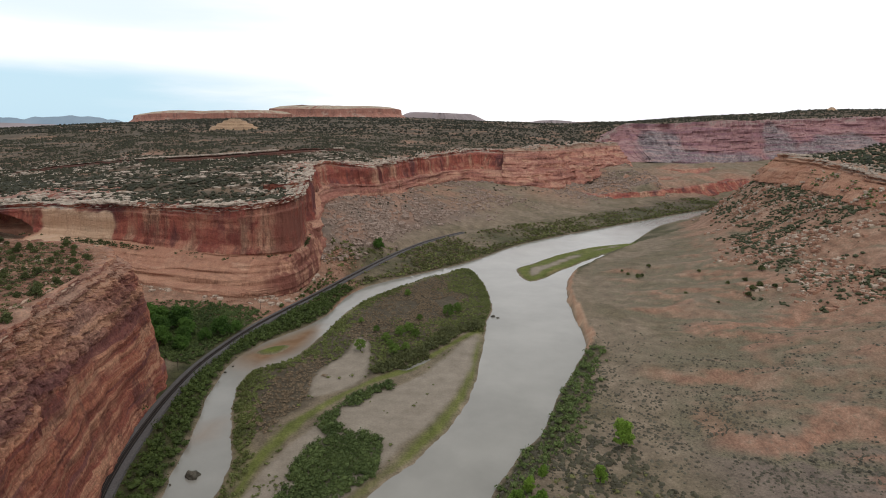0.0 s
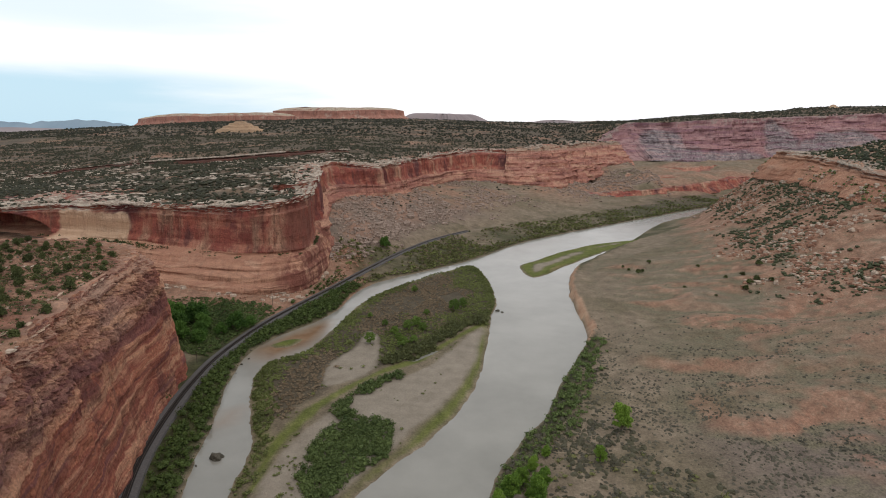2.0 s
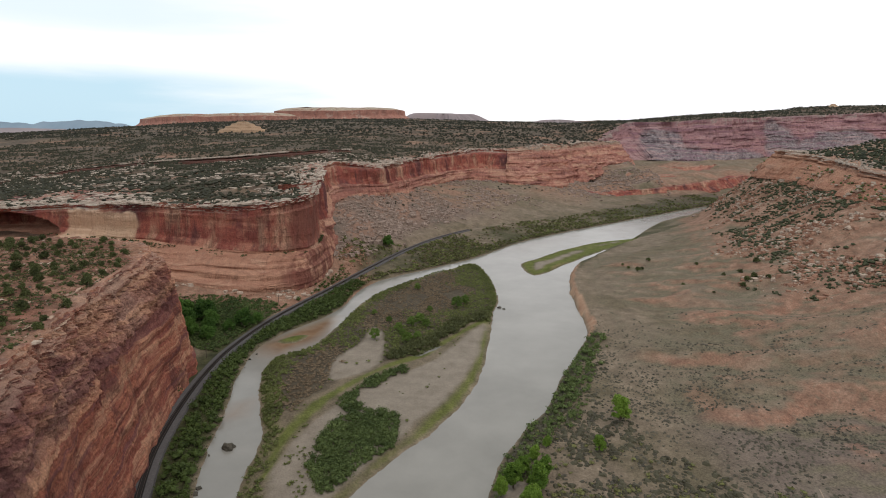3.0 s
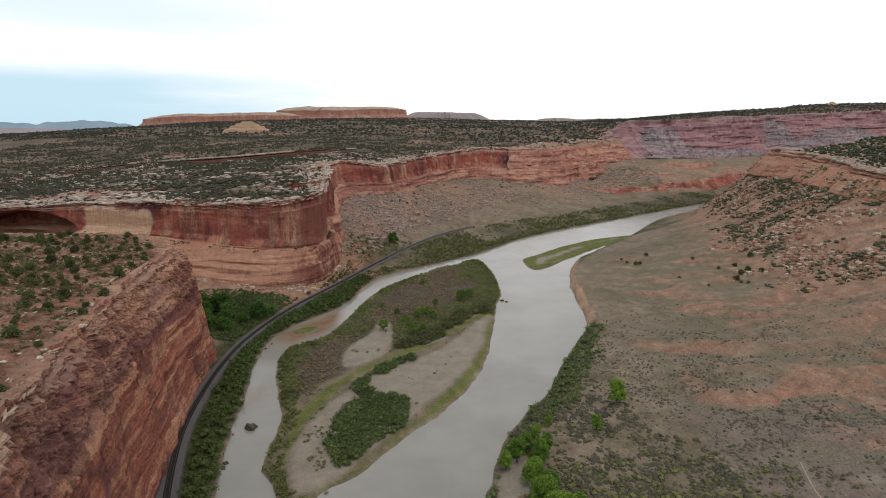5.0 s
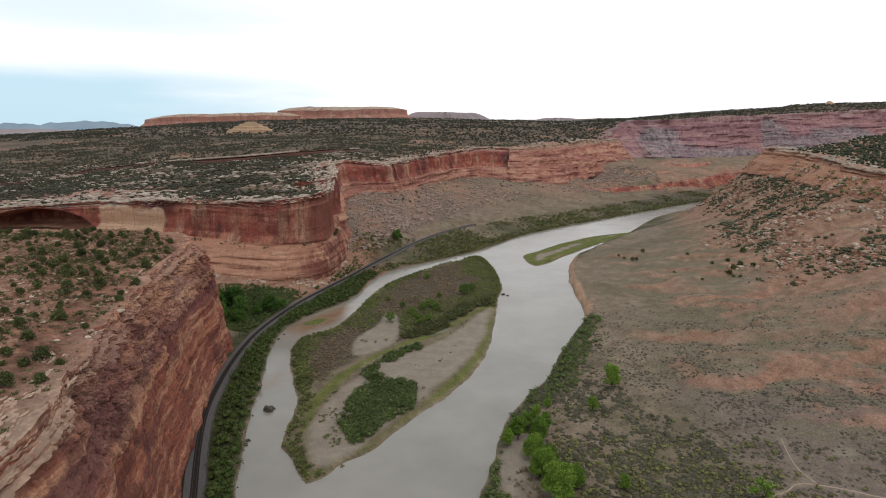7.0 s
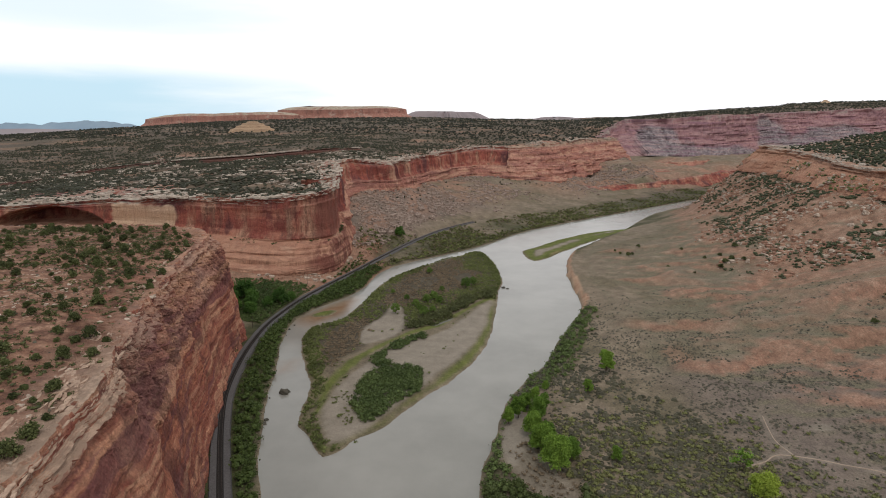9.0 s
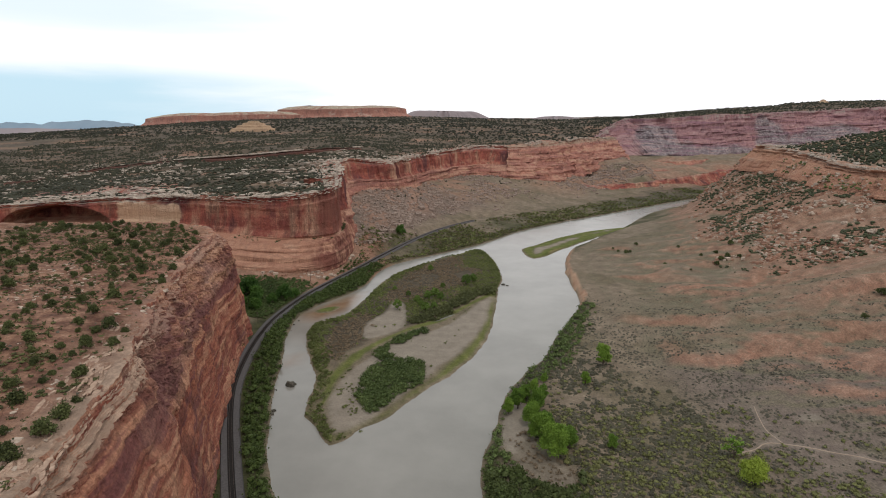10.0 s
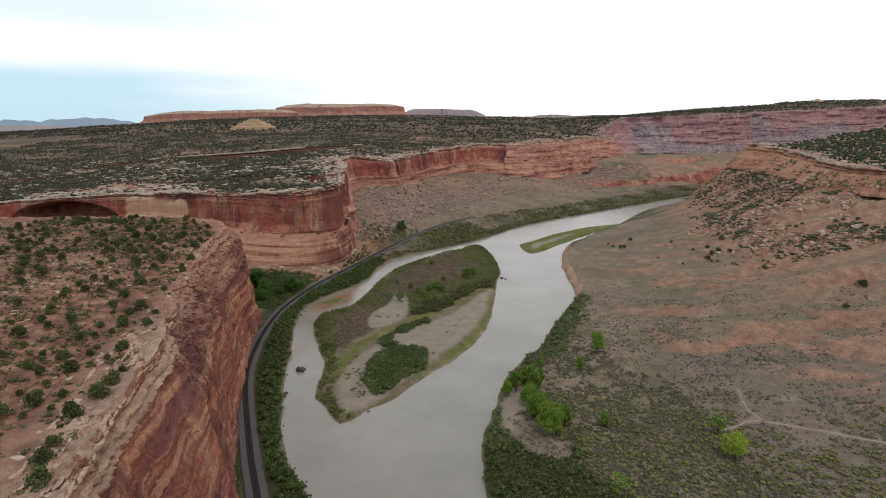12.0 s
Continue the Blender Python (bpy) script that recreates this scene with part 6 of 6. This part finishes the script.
bench[:, 2] = both[:, 5] + (both[:, 2] - both[:, 5]) * (0.405 - 0.09 * (at[:, 0] - 0.16))
bench = bench[rng.random(len(bench)) < patchy(bench[:, 0], bench[:, 1], -0.15, 0.25, 25, 95)]
bushes("bench_shrubs", bench, (0.8, 2.0), (0.9, 2.2), JUNIPER, "dark shrubs on the bench below the mesa wall", 18, 0.4)
both = spline([(*a, *b) for a, b in zip(EAST_RIM, EAST_FOOT)], 0.5)
both = both[rng.integers(0, len(both), 3400)]
both = both[both[:, 0] < 520]
at = rng.uniform(0.3, 1.0, len(both))
face = both[:, :3] * (1 - at[:, None]) + both[:, 3:] * at[:, None]
face[:, 2] = both[:, 5] + (both[:, 2] - both[:, 5]) * np.interp(-at, [-1, -0.82, -0.62, -0.42, -0.24], [0, 0.2, 0.4, 0.58, 0.72]) + 0.8
face = face[rng.random(len(face)) < patchy(face[:, 0] + face[:, 1], face[:, 2], -0.1, 0.4, 30, 96)]
bushes("face_shrubs", face[::2], (0.8, 2.0), (0.9, 2.2), JUNIPER, "dark shrubs in the gullies of the orange slope")
rocks("face_debris", face[1::2], 0.5, 2.4, BOULDER, "pale debris below the rimrock", power=3)
# sagebrush flats
def tufts(name, pos, lo, hi, mat, label):
    n = len(pos)
    r = lo + (hi - lo) * rng.random(n) ** 1.3
    v, f = blobs(TUFT, TUFT_F, pos - np.array([0, 0, 0.05]), np.c_[r, r * rng.uniform(0.6, 1.1, n), 0.25 + r * rng.uniform(0.35, 0.7, n)], 0.34)
    return put(name, mesh_from(name, v, f), mat, label=label, category="sagebrush", kind="stuff")


sage_where = lambda x, y, z: np.minimum.reduce([1 - smooth(-9, -5, scarp_offset(x, y, k)) * smooth(7, 3, scarp_offset(x, y, k)) for k in range(3)]) * (signed(x, y, DEAD_PATCH) < 0) * (signed(x, y, BARE_BANK) < -1) * (top_of(x, y) < -10) * smooth(2, 6, land_distance(x, y)) * smooth(430, 320, y) * smooth(-0.6, 0.15, fbm(x, y, 30, 4, 83) + 0.45 * smooth(240, 120, y + 0.3 * (x - 60))) * np.maximum(smooth(-0.7, 0.2, fbm(x, y, 9, 2, 94)), 0.6 * smooth(200, 110, y)) * (1 - 0.6 * smooth(8, 20, z)) * (
    np.minimum.reduce([line_distance(x, y, t) for t in TRAIL]) > 2.0) * (np.hypot(x - 153, y - 129) > 6)
p = scatter(75000, 0, 260, 20, 560, lambda x, y, z: sage_where(x, y, z) * (0.35 + 0.65 * smooth(420, 180, y)))
q = scatter(9500, 10, 190, 60, 235, lambda x, y, z: sage_where(x, y, z) * smooth(250, 130, y + 0.35 * (x - 40)) * 0.5)
bushes("green_sage", q, (0.8, 2.2), (0.7, 1.7), GOLD_SAGE, "yellow-green sagebrush thick on the low flat", 14, 0.36, "sagebrush")
low_flat = p[:, 0] + 0.25 * (p[:, 1] - 160) + fbm(p[:, 0], p[:, 1], 40, 3, 170) * 40 < 92
on_low, on_dry = p[low_flat], p[~low_flat]
tufts("sagebrush", np.vstack([on_low[::2], on_dry[::3]]), 0.4, 1.2, SAGE, "grey-olive sagebrush dotted over the dry flat")
tufts("greasewood", on_low[1::2], 0.6, 2.0, DARK_SAGE, "darker low shrubs between the sagebrush")
tufts("dry_sage", on_dry[1::3], 0.3, 0.95, SAGE, "small grey sagebrush on the bare upper flat")
p = scatter(6000, -420, -60, -80, 292, lambda x, y, z: smooth(3, 8, signed(x, y, NEAR_MESA)) * patchy(x, y, -0.3, 0.3, 18, 84) * 0.5)
tufts("mesa_sage", p, 0.25, 0.8, SAGE, "small dry sagebrush on the mesa top")


def tapered(bm, a, b, ra, rb, sides=7):
    """A tapered limb from a to b."""
    a, b = Vector(a), Vector(b)
    w = (b - a).normalized()
    u = w.orthogonal().normalized()
    v = w.cross(u)
    rings = []
    for c, r in ((a, ra), (b, rb)):
        rings.append([bm.verts.new(c + (u * math.cos(k * 2 * math.pi / sides) + v * math.sin(k * 2 * math.pi / sides)) * r) for k in range(sides)])
    for k in range(sides):
        bm.faces.new((rings[0][k], rings[0][(k + 1) % sides], rings[1][(k + 1) % sides], rings[1][k]))
    bm.faces.new(rings[1])


def make_tree(name, h, spread, mat, label, category, lobes, leaves, leaf, trunk_part, seed, low=0.12, fill=1.0):
    """A tree of height h: tapered trunk and limbs, and a crown of leaf clumps in uneven lobes."""
    rnd = random.Random(seed)
    tree = new(name)
    tagged(tree, label=label, category=category)
    bm = bmesh.new()
    fork = h * trunk_part
    tapered(bm, (0, 0, -0.4), (rnd.uniform(-0.2, 0.2), rnd.uniform(-0.2, 0.2), fork), h * 0.03 + 0.05, h * 0.022 + 0.03)
    centres = []
    for k in range(lobes):
        a = k * 2.4 + rnd.uniform(-0.4, 0.4)
        zf = low + (0.82 - low) * (k / max(1, lobes - 1))
        rr = spread * (0.3 + 0.5 * rnd.random()) * (1.05 - 0.75 * zf ** 2)
        c = (math.cos(a) * rr, math.sin(a) * rr, h * (trunk_part + (1 - trunk_part) * zf))
        centres.append(c)
        tapered(bm, (0, 0, fork * rnd.uniform(0.6, 0.98)), c, h * 0.016 + 0.02, 0.03, 5)
    part("trunk", bm, BARK, tree, "grey-brown trunk and limbs")
    cs = np.array(centres)
    n = len(cs)
    rad = spread * fill * np.array([rnd.uniform(0.18, 0.38) for _ in range(n)])
    hgt = np.minimum(rad * 2.1, h * 0.7)
    base = cs - np.c_[np.zeros((n, 2)), hgt * 0.5]
    v, f = leafy(base, rad, hgt, leaves, leaf, 0.52)
    put("crown", mesh_from("crown", v, f), mat, tree, label="uneven leafy crown")
    return tree


def plant(proto, places, group=""):
    """Sets the first at the first place and copies for the rest: (x, y, scale)."""
    if group:
        tagged(proto, group=group)
    for k, (x, y, s) in list(enumerate(places))[::-1]:
        z = float(ground_height(np.array([x]), np.array([y]))[0])
        m = Matrix.Translation((x, y, z)) @ Matrix.Rotation(k * 2.17 + x, 4, "Z") @ Matrix.Diagonal((s, s, s, 1))
        if k:
            copy_thing(proto, m)
        else:
            proto.matrix_basis = m


plant(make_tree("cottonwood_tree", 14.5, 6.6, COTTONWOOD, "bright green cottonwood tree on the river bank", "tree", 38, 300, 0.29, 0.14, 1),
      [(21, 140, 1.15), (11, 168, 0.85), (28, 148, 0.75), (15, 154, 0.95), (18, 163, 0.7)], "river bank cottonwoods")
plant(make_tree("cottonwood_tree", 13.0, 4.6, COTTONWOOD, "young light green cottonwood tree in fresh leaf", "tree", 28, 230, 0.28, 0.14, 2),
      [(4, 184, 1.0), (8, 193, 0.8), (13, 205, 0.6), (57, 244, 1.15), (43, 215, 0.7), (14, 183, 1.0), (17, 193, 0.8), (48, 149, 0.6), (19, 216, 0.5), (-1, 178, 0.7)], "young cottonwoods")
plant(make_tree("yellow_green_tree", 12.0, 6.6, YELLOW_TREE, "yellow-green leafing tree on the sagebrush flat", "tree", 30, 240, 0.26, 0.16, 3), [(101, 127, 1.0)])
plant(make_tree("sparse_tree", 10.0, 5.4, COTTONWOOD, "thin light green sapling on the flat", "tree", 8, 45, 0.45, 0.2, 4), [(101, 147, 1.0), (46, 95, 0.9)])
plant(make_tree("side_canyon_tree", 14.0, 7.6, DARK_TREE, "broad green tree in the side canyon below the cliff", "tree", 22, 210, 0.42, 0.12, 5),
      [(-236, 334, 1.15), (-231, 352, 1.25), (-246, 348, 1.25), (-256, 356, 1.1), (-197, 347, 1.0), (-209, 317, 0.75), (-226, 322, 0.95), (-220, 342, 0.9), (-241, 320, 0.8), (-215, 331, 0.8), (-203, 336, 0.65), (-250, 336, 1.0), (-192, 358, 0.6), (-265, 350, 0.9), (-150, 614, 0.9)], "side canyon trees")
plant(make_tree("island_tree", 8.0, 3.9, GREEN_TREE, "small fresh green tree on the island", "tree", 11, 150, 0.32, 0.18, 6),
      [(-96, 342, 1.1), (-72, 338, 1.1), (-66, 346, 0.8), (-83, 361, 0.9), (-75, 372, 1.0), (-70, 380, 1.1), (-64, 372, 0.9), (-46, 420, 1.4), (-40, 432, 1.1), (-94, 378, 0.7), (-88, 470, 0.9), (-110, 395, 0.6), (-78, 352, 0.7), (-67, 408, 0.7)], "island trees")

# junipers on the near mesa
protos = [make_tree("juniper", 3.7, 2.6, JUNIPER, "dark green juniper bush on the red mesa top", "juniper", 11, 84, 0.27, 0.05, 20 + k, 0.2, 1.4) for k in range(4)]
cand = scatter(5200, -345, -84, -45, 292, lambda x, y, z: smooth(2.5, 6, signed(x, y, NEAR_MESA)) * (x > -1.1 * (y + 135)) * (0.2 + 0.7 * patchy(x, y, -0.3, 0.3, 40, 90)))
kept = []
for c in cand:
    if all((c[0] - q[0]) ** 2 + (c[1] - q[1]) ** 2 > 26 for q in kept):
        kept.append(c)
kept = kept[:280]
for k, pr in enumerate(protos):
    plant(pr, [(c[0], c[1], 0.45 + 0.7 * rng.random() ** 1.5) for c in kept[k::4]], "mesa junipers")
p = scatter(28000, -345, -84, -45, 292, lambda x, y, z: smooth(2.5, 6, signed(x, y, NEAR_MESA)) * (0.15 + 0.85 * patchy(x, y, -0.3, 0.25, 16, 92)) * (0.7 + 0.3 * smooth(100, 180, y)) * (x > -1.1 * (y + 140)))
bushes("mesa_shrubs", p, (0.35, 1.5), (0.35, 1.2), GREASEWOOD, "small olive shrubs on the red mesa top", 10, 0.24)


plant(make_tree("hill_shrub", 3.6, 3.0, JUNIPER, "dark green shrub standing alone on the bare hillside", "shrub", 9, 60, 0.36, 0.05, 31, 0.22),
      [(121, 531, 1.1), (128, 545, 0.8), (139, 570, 0.9), (117, 556, 0.7), (112, 563, 0.6), (196, 470, 1.0), (203, 480, 1.1), (212, 490, 1.2), (220, 480, 0.9), (206, 505, 0.9), (178, 540, 0.7), (236, 300, 0.9), (262, 330, 1.3), (225, 520, 1.2), (190, 500, 0.8), (168, 455, 0.5), (150, 480, 0.6)], "hillside shrubs")


# ---- poles by the railway ----
def utility_pole(h):
    pole = new("utility_pole")
    tagged(pole, label="weathered wooden utility pole beside the railway", category="utility pole", group="line of poles")
    bm = bmesh.new()
    tapered(bm, (0, 0, -0.8), (0, 0, h), 0.2, 0.13, 8)
    part("post", bm, OLD_WOOD, pole)
    for z in (h - 0.5,):
        bm = bmesh.new()
        bmesh.ops.create_cube(bm, size=1.0, matrix=Matrix.Translation((0, 0.16, z)) @ Matrix.Diagonal((2.2, 0.12, 0.14, 1)))
        part("crossarm", bm, OLD_WOOD, pole)
    return pole


pole = utility_pole(8.0)
for k, (px_, py_) in enumerate(((-170, 207), (-161, 180), (-153, 159), (-182, 237), (-141, 132), (-127, 106), (-194, 290), (-194, 402), (-110, 73))):
    z = float(ground_height(np.array([px_]), np.array([py_]))[0])
    m = pose(px_, py_, z, 0, 0, 30)
    if k:
        copy_thing(pole, m)
    else:
        pole.matrix_basis = m


# ---- the distance ----
def butte(name, ring, z0, z1, mat, label, inset, seed, category="mesa", tilt=0.0, profile=((1.0, -0.3), (0.88, 0.14), (0.74, 0.38), (0.69, 0.5), (0.665, 0.82), (0.56, 0.88), (0.42, 0.98), (0.2, 1.03), (0.02, 1.05))):
    """A rock block from a ring of the plan: a skirt of scree, a wall and a flat top."""
    q = spline(ring, 12, True)
    c = q.mean(axis=0)
    rows = []
    for f, h in profile:
        k = 1 - (1 - f) * inset
        ang = np.arctan2(q[:, 1] - c[1], q[:, 0] - c[0])
        wob = (fbm(q[:, 0], q[:, 1] + h * 25, 120, 4, seed) * 60 - np.abs(fbm(q[:, 0], q[:, 1], 44, 3, seed + 5)) * 80 * (0.2 < h < 1.0)) * inset
        wob = wob * min(1.0, np.ptp(q[:, 0]) / 700)
        xy = c + (q - c) * k + np.c_[np.cos(ang), np.sin(ang)] * wob[:, None]
        rows.append(np.c_[xy, z0 + (z1 - z0) * h + tilt * (xy[:, 0] - c[0]) * max(h, 0) + fbm(xy[:, 0], xy[:, 1], 260, 4, seed + 1) * (z1 - z0) * 0.16])
    rows = [np.vstack([r, r[:1]]) for r in rows]
    me = mesh_from(name, np.vstack(rows), grid_faces(len(rows), len(rows[0])))
    set_attr(me, "crown", np.repeat(np.array([0, 0, 0, 0, 0.1, 0.9, 1.0, 0.8, 0.8]), len(rows[0])))
    return put(name, me, mat, label=label, category=category, kind="structure")


SLOPING = ((1.0, -0.3), (0.92, 0.1), (0.8, 0.3), (0.68, 0.5), (0.55, 0.72), (0.45, 0.86), (0.32, 0.97), (0.2, 1.0), (0.02, 1.02))
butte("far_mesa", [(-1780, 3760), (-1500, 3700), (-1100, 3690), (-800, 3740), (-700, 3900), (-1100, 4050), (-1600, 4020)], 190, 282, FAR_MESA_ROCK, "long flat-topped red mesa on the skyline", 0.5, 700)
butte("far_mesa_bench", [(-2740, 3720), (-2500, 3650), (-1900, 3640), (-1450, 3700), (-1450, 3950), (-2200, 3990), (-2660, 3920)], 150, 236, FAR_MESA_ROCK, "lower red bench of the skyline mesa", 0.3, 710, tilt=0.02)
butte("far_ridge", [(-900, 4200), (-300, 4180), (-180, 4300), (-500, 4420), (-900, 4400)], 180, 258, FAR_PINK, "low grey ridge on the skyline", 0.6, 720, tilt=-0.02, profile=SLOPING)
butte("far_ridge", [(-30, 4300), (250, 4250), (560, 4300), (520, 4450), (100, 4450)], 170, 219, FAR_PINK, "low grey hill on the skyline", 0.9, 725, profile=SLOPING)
butte("skyline_knob", [(1125, 2290), (1140, 2275), (1160, 2280), (1165, 2300), (1145, 2312)], 228, 246, KNOLL_ROCK, "small rock knob on the plateau skyline", 1.0, 735, "knob", 0.0,
      ((1.5, -0.3), (1.1, 0.3), (0.8, 0.55), (0.6, 0.75), (0.5, 0.85), (0.36, 0.95), (0.2, 0.98), (0.1, 1.0), (0.03, 1.0)))
butte("sandstone_knoll", [(-850, 1500), (-800, 1475), (-725, 1478), (-690, 1508), (-735, 1545), (-815, 1545)], 138, 168, KNOLL_ROCK, "pale layered sandstone knoll on the plateau", 1.0, 730, "knoll", 0.0,
      ((1.0, -0.3), (0.9, 0.22), (0.72, 0.34), (0.68, 0.52), (0.5, 0.6), (0.45, 0.78), (0.3, 0.84), (0.24, 0.98), (0.03, 1.02)))


def ridge(name, x0, x1, y, z0, z1, rise, mat, seed, label):
    xs = np.arange(x0, x1 + 1, 25.0)
    ends = smooth(0, 1, np.minimum(xs - x0, x1 - xs) / 300) if x1 - x0 < 600 else smooth(0, 1, (x1 - xs) / 300)
    crest = z0 + (z1 - z0 + fbm(xs, xs * 0, 380, 5, seed) * rise * 1.6) * ends
    rows = [np.c_[xs, np.full(len(xs), y - 250.0), np.full(len(xs), z0)], np.c_[xs, np.full(len(xs), y - 90.0), z0 + (crest - z0) * 0.6], np.c_[xs, np.full(len(xs), y), crest], np.c_[xs, np.full(len(xs), y + 300.0), np.full(len(xs), z0)]]
    return put(name, mesh_from(name, np.vstack(rows), grid_faces(4, len(xs)), True), mat, label=label, category="mountains", kind="structure")


ridge("far_mountains", -3800, -2080, 3150, 40, 178, 40, FAR_BLUE, 740, "mountains on the far horizon, coloured blue for haze")
ridge("far_bench", -3700, -2150, 2950, 40, 134, 14, FAR_PINK, 750, "pinkish bench before the mountains, haze in its colour")
ridge("far_mountains", 250, 700, 4600, 120, 200, 10, FAR_BLUE, 760, "mountains beyond the canyon, coloured blue for haze")
